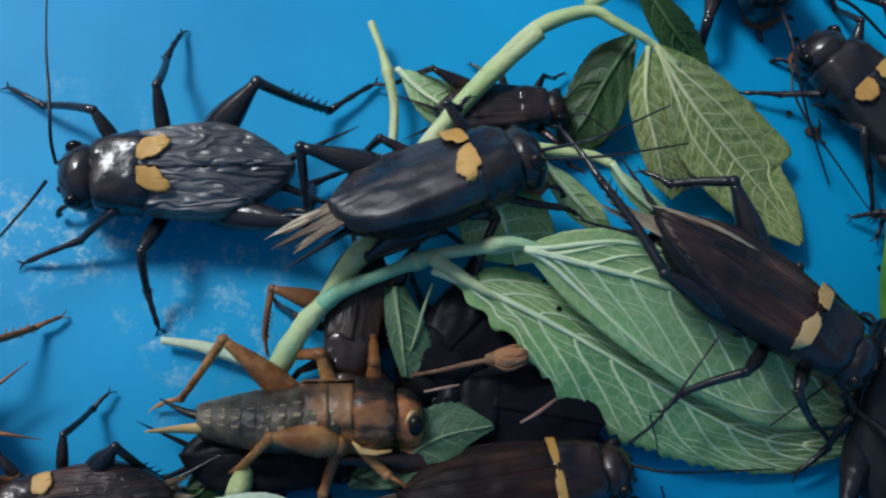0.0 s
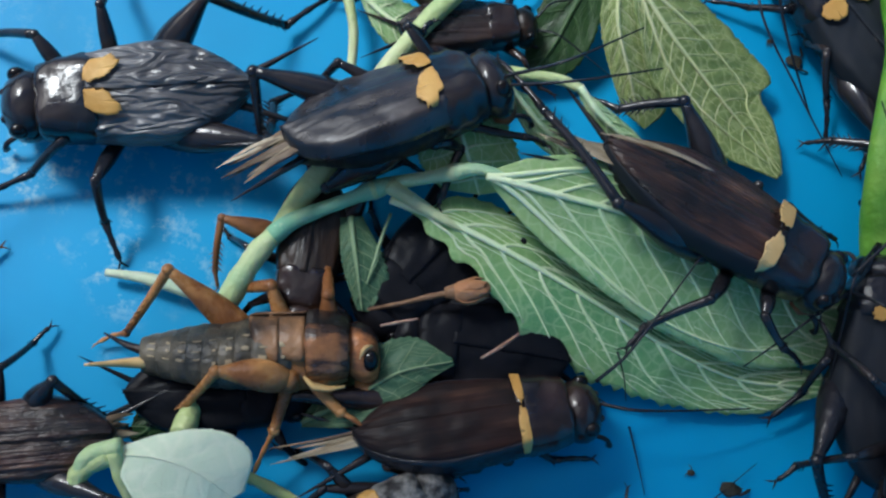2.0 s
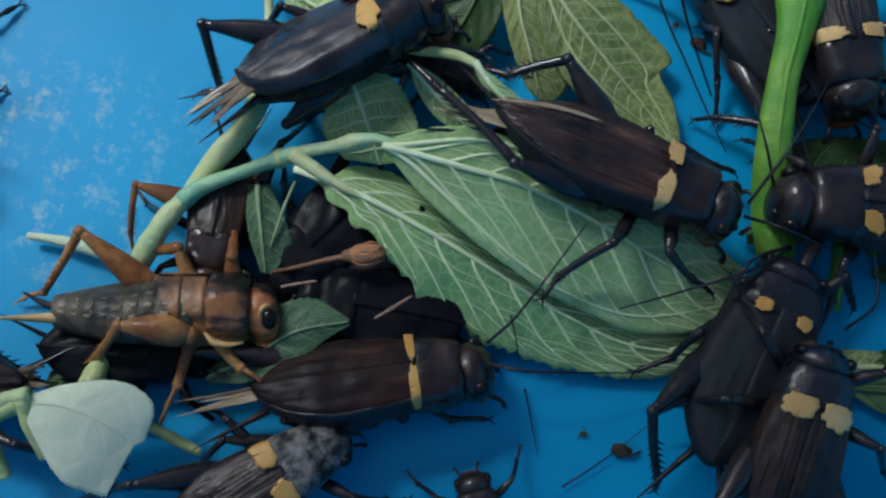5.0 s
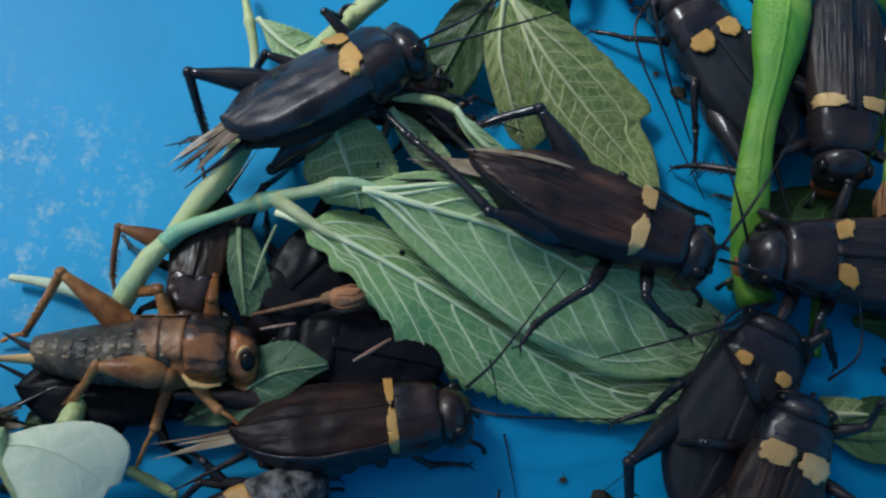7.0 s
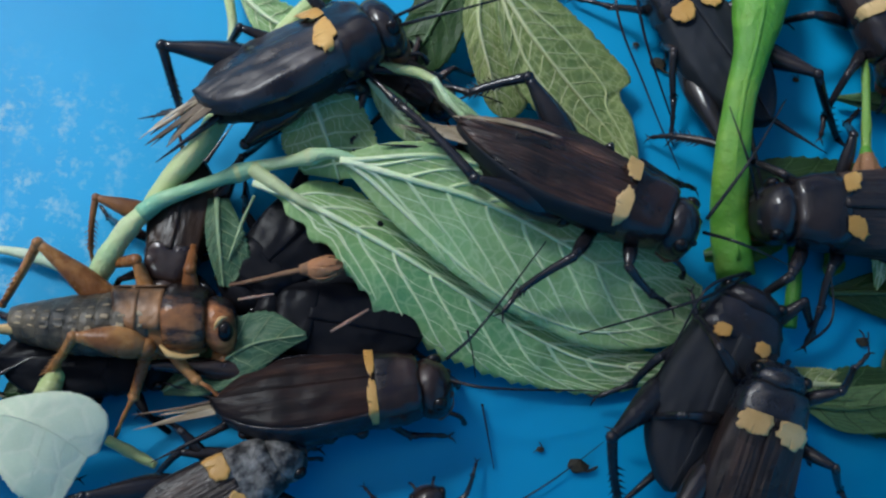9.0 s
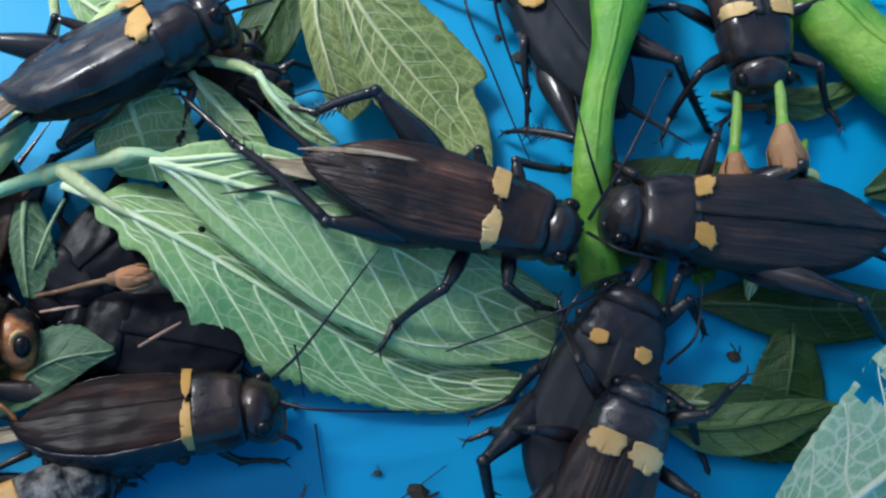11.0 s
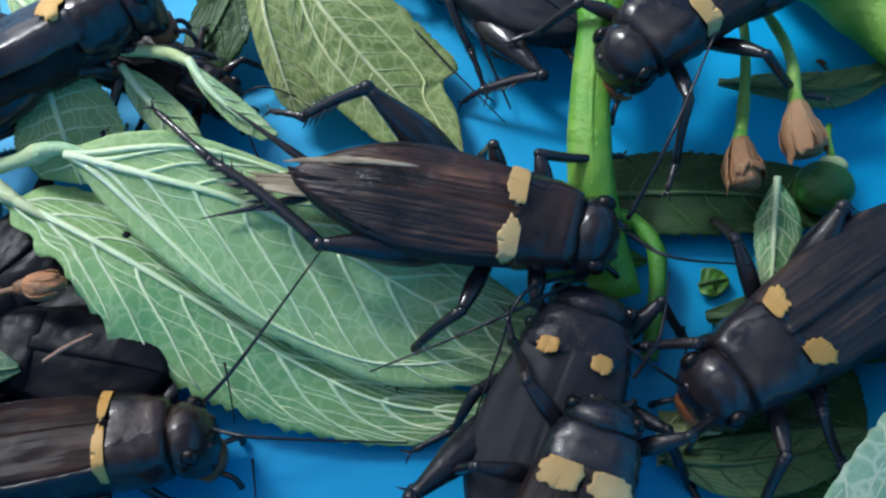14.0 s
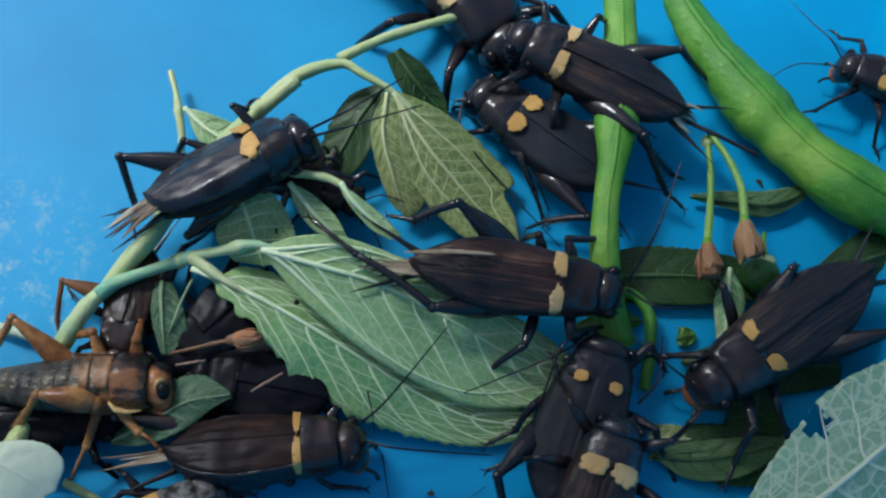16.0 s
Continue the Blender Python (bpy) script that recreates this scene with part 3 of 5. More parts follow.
        if fringe:
            p = [(sh - 4.0, 2.0, 3.45), (sh - 8.0, 1.7, 3.15), (sh - 12.0, 1.2, 2.3), (sh - 14.5, 0.9, 1.2)]
            part("wing_fringe", Shape().tube([(a * z, b * z, c * z) for a, b, c in spline(p, 14)], [z * r for r in (0.03, 0.14, 0.18, 0.25, 0.22, 0.30, 0.26, 0.33, 0.25, 0.3, 0.2, 0.22, 0.12, 0.05)], 8, 0.4), STRAW, body, "pale frayed edge of the fore wing")
    for s in (-1, 1):
        p = [(sh - 12.4, 1.2 * s, -0.4), (sh - 15.5, 2.6 * s, -0.2), (sh - 20, 4.6 * s, 0.1)]
        part("cercus", Shape().tube([(a * z, b * z, c * z) for a, b, c in spline(p, 12)], [z * (0.46 - 0.42 * i / 11) for i in range(12)], 7), shin, body)
    if needle:
        part("ovipositor", Shape().tube([((a + sh) * z, 0, c * z) for a, c in ((-12, -0.8), (-14 - needle * 0.5, -0.6), (-13.2 - needle, -0.7), (-14.2 - needle, -0.7), (-15 - needle, -0.75))], [0.36 * z, 0.3 * z, 0.28 * z, 0.42 * z, 0.1 * z], 8), BLACK, body)
    for kind in "fmh":
        for s, tag in ((1, "l"), (-1, "r")):
            joints = legs.get(kind + tag) or [tuple(c * z * (s if i == 1 else 1) for i, c in enumerate(p)) for p in STANCE[kind]]
            leg(body, kind, s, joints, z, odd.get(kind + tag, thigh), odd.get(kind + tag, shin), seed * 10 + ord(kind) + s)
    return body


link_part = part


def nymph(label, at, size=1.0, legs={}, feelers=(), seed=3, stout=1.26, back=None, rings=None, limb=None, group="young brown crickets in the tub"):
    """A wingless young cricket: ringed abdomen with pale marks, wing pads, amber legs."""
    back, rings, limb = back or NYMPH, rings or NYMPH_ABDOMEN, limb or AMBER
    z = size

    def part(name, shape, material, parent=None, label=""):
        shape.v = [(x, y * stout, h * stout) for x, y, h in shape.v]
        return link_part(name, shape, material, parent, label)

    body = new("young_cricket")
    body.matrix_world = at
    tagged(body, label, "cricket", group)
    rnd = random.Random(seed)
    count = 9
    edges = [3.2 - 16.2 * (i / count) ** 0.96 for i in range(count + 1)]
    wide = lambda u: 3.75 * (0.9 + 0.16 * math.sin(math.pi * min(1, 0.1 + u))) * (1 - 0.55 * max(0, (u - 0.45) / 0.55) ** 1.7)
    for i in range(count):
        rows = []
        for k in range(7):
            q = k / 6
            x = edges[i] + 0.35 * (1 - q) + (edges[i + 1] - edges[i] - 0.25) * q
            u = max(0.0, (3.2 - x) / 16.2)
            r = 1.0 - 0.075 * (1 - math.sin(math.pi * min(1, 0.18 + 0.82 * (1 - q)))) if q > 0.5 else 1.0 - 0.10 * (0.5 - q)
            rows.append((x * z, wide(u) * r * z, (3.0 - 1.5 * u ** 1.5) * r * z, (-3.3 + 1.5 * u ** 2) * r * z, 2.25))
        ring = part("abdomen_ring", Shape().loft(rows, 26), rings, body)
        for s in (-1, 1):
            for a0, a1 in ((30, 37), (50, 57), (70, 76)):
                if i < 2 and a0 < 45:
                    continue
                a0, a1 = a0 + rnd.uniform(-4, 4), a1 + rnd.uniform(-5, 3)
                g, rnd_long = [], rnd.uniform(0.4, 1.0)
                for k in range(5):
                    x = edges[i] - 0.25 - rnd_long * k / 4
                    u = max(0.0, (3.2 - x) / 16.2)
                    top, low = 3.0 - 1.5 * u ** 1.5, -3.3 + 1.5 * u ** 2
                    row = []
                    for j in range(5):
                        q = radians(90 - s * (a0 + (a1 - a0) * (j / 4 + 0.12 * math.sin(k + i))))
                        row.append((x * z, wide(u) * 1.012 * math.copysign(abs(math.cos(q)) ** (2 / 2.25), math.cos(q)) * z, ((top + low) / 2 + (top - low) / 2 * 1.015 * abs(math.sin(q)) ** (2 / 2.25)) * z))
                    g.append(row)
                part("pale_mark", Shape().sheet(g, 0.06 * z), DULL_CREAM, ring)
    part("thorax", Shape().loft([(x * z, w * z, t * z, b * z, 2.3) for x, w, t, b in ((9.6, 2.4, 1.5, -2.8), (7.0, 3.0, 2.0, -3.4), (3.0, 3.4, 2.2, -3.5), (0.5, 3.2, 2.0, -3.2))], 18), limb, body)
    part("pronotum", Shape().loft([(x * z, w * z, t * z, b * z, 2.6) for x, w, t, b in ((10.0, 2.8, 2.6, -1.6), (9.7, 3.3, 3.0, -2.2), (8.2, 3.55, 3.4, -2.5), (6.2, 3.7, 3.5, -2.5), (5.2, 3.7, 3.45, -2.3), (5.0, 3.4, 3.1, -1.9))], 24), NYMPH_COLLAR if limb is AMBER else back, body)
    for s in (-1, 1):
        for x0, ln in ((5.0, 4.0), (2.2, 3.4)):
            g = []
            for i in range(9):
                row = []
                for j in range(7):
                    u, v = i / 8, j / 6
                    w = 3.75 * (1 - 0.12 * u) * (1 if u < 0.75 else 1 - 0.5 * ((u - 0.75) / 0.25) ** 2)
                    a = (0.12 + 1.28 * v) * (1 - 0.2 * u ** 3)
                    row.append(((x0 - ln * u) * z, s * w * math.sin(a) * 1.02 * z, (-0.1 + 3.62 * math.cos(a)) * z))
                g.append(row)
            part("wing_pad", Shape().sheet(g, 0.15 * z), back, body)
    part("side_stripe", Shape().tube([(x * z, -3.55 * z, zz * z) for x, zz in ((9.4, -2.0), (7.6, -2.2), (5.8, -1.9), (4.9, -1.0))], [0.16 * z, 0.4 * z, 0.55 * z, 0.2 * z], 8, 0.6), CREAM, body, "cream stripe on the collar's side")
    head = part("head", Shape().loft([(x * z, w * z, t * z, b * z, 2.1) for x, w, t, b in ((9.4, 2.2, 2.0, -2.0), (10.2, 2.6, 2.4, -2.6), (11.2, 2.75, 2.45, -3.1), (12.2, 2.55, 2.1, -3.3), (13.0, 2.0, 1.4, -3.1), (13.4, 1.1, 0.5, -2.4))], 24), NYMPH_HEAD if limb is AMBER else back, body)
    for s in (-1, 1):
        part("eye", Shape().ball((12.2 * z, s * 2.2 * z, -0.2 * z), (1.0 * z, 0.75 * z, 1.05 * z), 16), EYE, head)
        part("brow", Shape().tube([(x * z, s * y * z, h * z) for x, y, h in spline([(11.1, 2.45, -0.8), (11.1, 2.55, 0.3), (11.7, 2.25, 1.05), (12.5, 1.8, 1.05)], 10)], [z * r for r in (0.04, 0.08, 0.12, 0.15, 0.2, 0.26, 0.28, 0.22, 0.14, 0.05)], 8), CREAM, head, "cream ring round the eye")
        p = [(12.4, 1.2 * s, -3.4), (13.5, 1.8 * s, -3.8), (13.7, 2.0 * s, -4.8)]
        part("palp", Shape().tube([(a * z, b * z, c * z) for a, b, c in spline(p, 8)], [0.3 * z] * 7 + [0.2 * z], 7), limb, head)
        p = [(-12.4, 1.0 * s, -0.4), (-15.5, 2.0 * s, 0.0), (-18.5, 3.6 * s, 0.6)]
        part("cercus", Shape().tube([(a * z, b * z, c * z) for a, b, c in spline(p, 12)], [z * (0.6 - 0.5 * i / 11) for i in range(12)], 7), BROWN_BLACK if s > 0 else CREAM, body)
    part("jaw", Shape().loft([(x * z, w * z, t * z, b * z, 2.3) for x, w, t, b in ((10.4, 1.7, -2.5, -4.0), (11.8, 2.0, -2.4, -4.7), (12.9, 1.4, -2.0, -4.4), (13.3, 0.7, -2.2, -3.6))], 14), limb, head)
    for f in feelers:
        part("antenna", Shape().tube(spline(f, 24), [z * (0.22 - 0.14 * i / 23) for i in range(24)], 6), BLACK_MATT, head)
    for kind in "fmh":
        for s, tag in ((1, "l"), (-1, "r")):
            joints = legs.get(kind + tag) or [tuple(c * z * (s if i == 1 else 1) for i, c in enumerate(p)) for p in STANCE[kind]]
            leg(body, kind, s, joints, z, limb, limb, seed * 10 + ord(kind) + s, 1.65 if kind != "h" else 1.15)
    return body


# ---- plants ----
def stem(name, label, pts, radii, material, knots=(), n=40, flat=1.0, category="stem", ridge=0.05, seed=1):
    """A stem with an uneven girth and swollen knots, its middle line through pts."""
    rnd = random.Random(seed)
    line = spline(pts, n)
    r = np.interp(np.linspace(0, 1, n), np.linspace(0, 1, len(radii)), radii)
    girth = []
    for i in range(n):
        u = i / (n - 1)
        g = float(r[i]) * (1 + ridge * math.sin(17 * u + seed) + ridge * rnd.uniform(-0.6, 0.6))
        for k, a in knots:
            g *= 1 + a * math.exp(-(((u - k) / 0.035) ** 2))
        girth.append(g)
    root = new(name)
    tagged(root, label, category)
    part("stalk" if category == "stem" else "husk", Shape().tube(line, girth, 14, flat), material, root)
    for k, a in knots:
        i = min(max(int(k * (n - 1)), 1), n - 3)
        part("joint", Shape().tube([Vector(line[i + d]).lerp(Vector(line[i + d + 1]), f) for d, f in ((-1, 0.5), (0, 0.0), (0, 0.6), (1, 0.0), (1, 0.5))], [girth[i] * q for q in (0.8, 1.0, 1.04, 1.0, 0.8)], 14, flat), STEM_PALE, root, "pale swollen joint")
    if category == "pod":
        seam = [Vector(p) + Vector((0, 0, g * flat * 0.96)) for p, g in zip(line, girth)]
        part("seam", Shape().tube(seam[1:-1], [0.28 * girth[n // 2] * 0.5] * (n - 2), 7, 0.6), material, root, "raised green seam along the pod")
    return root


def leaf(label, left, spine, right, material, vein, teeth=0.35, pucker=0.13, side_veins=7, rib=0.32, thick=0.16, nerves=False, seed=1, hole=None, vein_scale=1.0, sweep=0.17):
    """A leaf lofted between its two edges and its midrib; teeth along the edges, veins proud of the blade, fields raised between them."""
    rnd = random.Random(seed)
    nu, nv = 84, 12
    A, B, C = (np.array(spline(c, nu + 1)) for c in (left, spine, right))
    up = np.cross(np.gradient(B, axis=0), C - A)
    up /= np.maximum(np.linalg.norm(up, axis=1, keepdims=True), 1e-6)
    up *= np.sign(up[:, 2].mean() or 1)

    def lay(u, v, lift=0.0):
        """u along the midrib, v from -1 (left edge) to 1 (right edge)."""
        f = min(max(u, 0), 1) * nu
        i = min(int(f), nu - 1)
        t = f - i
        a, b, c, n = (m[i] * (1 - t) + m[i + 1] * t for m in (A, B, C, up))
        e = a if v < 0 else c
        p = b + (e - b) * abs(v)
        q = abs(v)
        wave = pucker * (0.5 + 0.5 * math.cos(2 * math.pi * (u * side_veins - q * 1.6))) * math.sin(math.pi * min(1, q * 1.05)) * math.sin(math.pi * min(1, u * 1.04))
        wave += 0.12 * math.sin(11 * u + 3 * v + seed) * q
        return Vector(p + n * (lift - wave))

    width = np.linalg.norm(C - A, axis=1).max()
    rows = []
    for i in range(nu + 1):
        u = i / nu
        saw = 1 + teeth / max(width, 1) * (2.0 * ((u * side_veins * 3.1 + 0.35 * math.sin(13 * u + seed)) % 1.0) - 1.0) * math.sin(math.pi * u) * rnd.uniform(0.5, 1.1) + 0.015 * rnd.uniform(-1, 1)
        rows.append([lay(u, (j / nv) * (saw if abs(j) == nv else 1)) for j in range(-nv, nv + 1)])
    root = new("leaf")
    tagged(root, label, "leaf")
    sh = Shape().sheet(rows, thick)
    if hole:
        hu, hv, hr = hole
        cx = lay(hu, hv)
        keep = []
        for f in sh.f:
            m = sum((Vector(sh.v[k]) for k in f), Vector()) / len(f)
            if (m - cx).length > hr * (1 + 0.25 * math.sin(5 * math.atan2(m.y - cx.y, m.x - cx.x))):
                keep.append(f)
        sh.f = keep
    blade = part("blade", sh, material, root)
    part("midrib", Shape().tube([lay(i / 40, 0, 0.10) for i in range(41)], [rib * (1.15 - 0.85 * i / 40) for i in range(41)], 8, 0.8), vein, root, "pale raised midrib")
    thin = rib * 0.34 * vein_scale
    if nerves:
        for s in (-1, 1):
            path = [(u, s * nerves * math.sin(math.pi * min(1, u * 0.97 + 0.01)) ** 0.55) for u in (0.005 + 0.93 * i / 30 for i in range(31))]
            part("side_nerve", Shape().tube([lay(u, v, 0.08) for u, v in path], [rib * (0.85 - 0.6 * i / 30) for i in range(31)], 7, 0.8), vein, root, "pale raised side nerve")
    for k in range(side_veins):
        u0 = (k + 0.45) / (side_veins + 0.6)
        for s in (-1, 1):
            reach = sweep * (1 - 0.25 * u0)
            start = 0.0
            path = []
            for i in range(15):
                q = start + (0.93 - start) * i / 14
                path.append((u0 + reach * q ** 1.25 + 0.006 * math.sin(9 * q + k) , s * q))
            part("vein", Shape().tube([lay(min(u, 0.995), v, 0.05) for u, v in path], [thin * (1.1 - 0.8 * i / 14) for i in range(15)], 6, 0.8), vein, root)
            for m in range(5):
                q = 0.20 + 0.16 * m + rnd.uniform(-0.05, 0.05)
                ua = u0 + reach * q ** 1.25
                step = 1 / (side_veins + 0.6)
                if ua + step > 0.97 or rnd.random() < 0.25:
                    continue
                zig = [(ua + step * w, s * (q + 0.04 * math.sin(5 * w + m) + 0.03 * w)) for w in (i / 6 for i in range(7))]
                part("veinlet", Shape().tube([lay(u, v, 0.03) for u, v in zig], [thin * 0.28] * 7, 5, 0.8), vein, root)
    return root


def bud(label, a, b, wide, seed, skin=None, cap=None, closed=False):
    """A dry flower bud from a to b: a swollen core wrapped in overlapping withered petals."""
    rnd = random.Random(seed)
    a, b = Vector(a), Vector(b)
    d = (b - a).normalized()
    side = d.cross(Vector((0, 0, 1))).normalized()
    up = side.cross(d)
    root = new("flower_bud")
    tagged(root, label, "flower bud")
    girth = lambda u: wide * (math.sin(math.pi * (0.09 + 0.84 * u)) ** 0.62 if closed else 0.28 + 0.75 * math.sin(math.pi * min(1, 0.06 + 0.56 * u)) ** 1.2)
    part("core", Shape().tube([a.lerp(b, u) for u in (i / 10 for i in range(11))], [0.86 * girth(i / 10) for i in range(11)], 14), skin or BUD, root)
    for k in range(6):
        mid, reach = 2 * math.pi * k / 6 + rnd.uniform(-0.2, 0.2), rnd.uniform(0.82, 1.0 if closed else 1.2)
        g = []
        for i in range(11):
            u = i / 10 * reach
            row = []
            for j in range(7):
                v = j / 3 - 1
                ang = mid + 0.62 * v * (1 - 0.35 * (i / 10) ** 3)
                r = girth(min(u, 1)) * (1.02 + 0.05 * k / 6) + 0.09 * rnd.uniform(-1, 1) + 0.12 * math.sin(5 * u + k) + 0.15 * (i / 10) ** 3 * rnd.uniform(0, 1)
                row.append(a + d * (b - a).length * (u - 0.10 * abs(v) ** 2 * (i / 10) + 0.07 * rnd.uniform(-1, 1) * (i > 8)) + r * (math.cos(ang) * side + math.sin(ang) * up))
            g.append(row)
        part("petal", Shape().sheet(g, 0.08), skin or BUD, root)
    part("calyx", Shape().tube([a - d * 0.8, a, a + d * 0.5], [0.5, 0.75, 0.6], 10), cap or POD, root, "cap at the stalk")


def fruit(label, at, r):
    """A small dark green leaf cup, modelled as a ball with a cap and a short stalk."""
    root = new("green_leaf_cup")
    tagged(root, label, "fruit")
    x, y, z = at
    skin = Shape().ball((x, y, z), (r, r * 0.94, r * 0.9), 24)
    part("skin", skin, LEAF_CUP, root)
    part("cap", Shape().ball((x + 0.1 * r, y + 0.75 * r, z + 0.35 * r), (0.5 * r, 0.3 * r, 0.35 * r), 12), STEM_PALE, root, "pale cap")
    part("stalk", Shape().tube(spline([(x, y + 0.9 * r, z + 0.5 * r), (x - 0.3 * r, y + 1.6 * r, z + 0.7 * r), (x - 0.2 * r, y + 2.2 * r, z + 0.3 * r)], 10), [0.3] * 10, 8), POD, root)


# ---- the tub ----
def tub():
    """Blue plastic tub: a flat floor and four walls with a rounded foot, open above."""
    # Walls are out of view; east and south stand near to block sky light.
    x0, x1, y0, y1, high, wall = -330.0, 112.0, -85.0, 330.0, 120.0, 3.0
    nx, ny = 96, 96
    rows = []
    for i in range(nx + 1):
        row = []
        for j in range(ny + 1):
            x, y = x0 + (x1 - x0) * i / nx, y0 + (y1 - y0) * j / ny
            row.append((x, y, -0.15 - 0.12 * math.sin(x * 0.06) * math.cos(y * 0.05)))
        rows.append(row)
    floor = part("floor", Shape().sheet(rows, wall), TUB)
    tagged(floor, "glossy blue plastic tub floor with chalky stains", "tub floor", kind="structure")
    for name, a, b, inn in (("wall_north", (x0, y1), (x1, y1), (0, -1)), ("wall_south", (x0, y0), (x1, y0), (0, 1)), ("wall_east", (x1, y0), (x1, y1), (-1, 0)), ("wall_west", (x0, y0), (x0, y1), (1, 0))):
        g = []
        for i in range(25):
            t = i / 24
            px, py = a[0] + (b[0] - a[0]) * t, a[1] + (b[1] - a[1]) * t
            row = []
            for k in range(20):
                h = high * k / 19
                foot = 34 * max(0, 1 - h / 34) ** 2
                flare = -0.12 * h
                row.append((px + inn[0] * (foot + flare), py + inn[1] * (foot + flare), h))
            g.append(row)
        w = part(name, Shape().sheet(g, wall), TUB)
        tagged(w, "blue plastic tub wall", "tub wall", kind="structure")


def sun_blocker():
    """An unseen strip added above the tub, so that its shadow darkens the near corner."""
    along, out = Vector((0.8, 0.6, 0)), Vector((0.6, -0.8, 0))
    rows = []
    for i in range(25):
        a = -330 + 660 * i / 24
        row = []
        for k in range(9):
            b = SHADE_FROM + (SHADE_TO - SHADE_FROM) * k / 8
            row.append(tuple(along * a + out * b + Vector((0, 0, SHADE_HIGH + 0.6 * math.sin(a * 0.02)))))
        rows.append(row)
    tagged(part("blocker_strip", Shape().sheet(rows, 2.5), TUB), "unseen blue strip added above the tub to shade its near corner", "tub lid", kind="structure")


# Edges and height of the added shading strip, set for a soft shadow.
SHADE_FROM, SHADE_TO, SHADE_HIGH = -137.0, -66.0, 190.0
sun_blocker()


tub()


def crumb(label, at, size, seed):
    """A small dark scrap of dirt on the floor: a lumpy core with two crooked fibres."""
    rnd = random.Random(seed)
    root = new("dirt_crumb")
    root.location = (at[0] * MM, at[1] * MM, 0)
    tagged(root, label, "dirt", "dirt crumbs on the floor")
    core = Shape().ball((0, 0, size * 0.3), (size, size * 0.7, size * 0.4), 12)
    core.v = [(x + 0.3 * size * noise.noise(Vector((x * 2, y * 2, z + seed))), y + 0.3 * size * noise.noise(Vector((x, y * 3, seed))), z) for x, y, z in core.v]
    part("core", core, CRUMB, root)
    for k in range(2):
        a = rnd.uniform(0, 6.3)
        p = [(0, 0, 0.3 * size), (size * math.cos(a), size * math.sin(a), 0.4 * size), (2 * size * math.cos(a + 0.5), 2 * size * math.sin(a + 0.5), 0.1)]
        part("fibre", Shape().tube(spline(p, 8), [0.12 * size] * 7 + [0.04 * size], 5), CRUMB, root)
    return root


def hair(label, pts, r=0.09):
    """A shed feeler lying on the floor."""
    root = new("shed_antenna")
    tagged(root, label, "antenna")
    line = spline(pts, 24)
    part("strand", Shape().tube(line, [r * (1.2 - 0.7 * i / 23) for i in range(24)], 6), BLACK_MATT, root)
    part("stub", Shape().ball(line[0], (r * 2, r * 1.6, r * 1.6), 8), BLACK_MATT, root)
    return root

# ---- things ----
stem("stem", "blue-green leaf stalk with pale joints lying over the leaves", [(-14.6, 8.6, 6.2), (-13.2, 10.3, 6.6), (-9.4, 13.0, 7.0), (-4.9, 16.0, 7.4), (-0.9, 17.3, 9.3), (2.6, 18.4, 11.0), (5.2, 18.4, 11.2), (8.2, 18.3, 11.0)], [0.95, 0.8, 0.68, 0.75, 0.65, 0.7, 0.45, 0.2], STEM, knots=((0.40, 0.3), (0.70, 0.25)))
stem("stem", "broad pale lower end of the blue-green stalk", [(-18.0, -0.2, 3.0), (-16.8, 3.6, 4.8), (-15.6, 6.8, 5.8), (-14.2, 9.2, 6.3)], [1.15, 1.2, 1.1, 0.92], STEM_MIX, n=24)
stem("stem", "pale broken branch running up under the climbing cricket", [(-14.4, 9.3, 5.5), (-12.7, 13.7, 6.0), (-10.9, 17.0, 7.0), (-8.9, 25.4, 7.0), (-5.5, 33.0, 7.5), (-2.1, 38.6, 8.0), (0.7, 42.4, 9.0)], [0.8, 1.3, 1.2, 1, 1, 1, 1], STEM_PALE)
stem("stem", "pale yellow-green branch with a swollen fork", [(-5.5, 33.7, 7.0), (-2.9, 38.3, 8.0), (0.9, 43.2, 9.0), (5.8, 46.0, 9.5), (8.4, 45.3, 9.5), (12.5, 44.3, 9.0), (16.2, 42.7, 8.0)], [0.72, 0.74, 0.85, 0.85, 0.6, 0.45, 0.4], STEM_PALE)
stem("stem", "pale branch running on past the fork", [(5.1, 46.5, 9.5), (9.9, 51.4, 9.0), (15.7, 56.3, 8.0), (23.2, 62.0, 7.0)], [0.7, 0.7, 0.65, 0.6], STEM_PALE)
stem("stem", "thin pale side shoot standing up beside the leaf", [(-17.5, 41.7, 3.0), (-15.5, 38.4, 3.5), (-14.0, 35.5, 4.0), (-12.6, 32.3, 3.5), (-11.8, 28.3, 3.0)], [0.4, 0.42, 0.6, 0.5, 0.5], STEM_PALE, knots=((0.45, 0.2),))
stem("stem", "short pale leaf stalk joining the serrated leaf", [(-4.9, 15.9, 7.6), (-3.0, 15.0, 8.0), (-0.0, 13.9, 8.2), (3.1, 13.1, 8.0)], [0.85, 0.7, 0.5, 0.2], STEM_PALE, n=24)
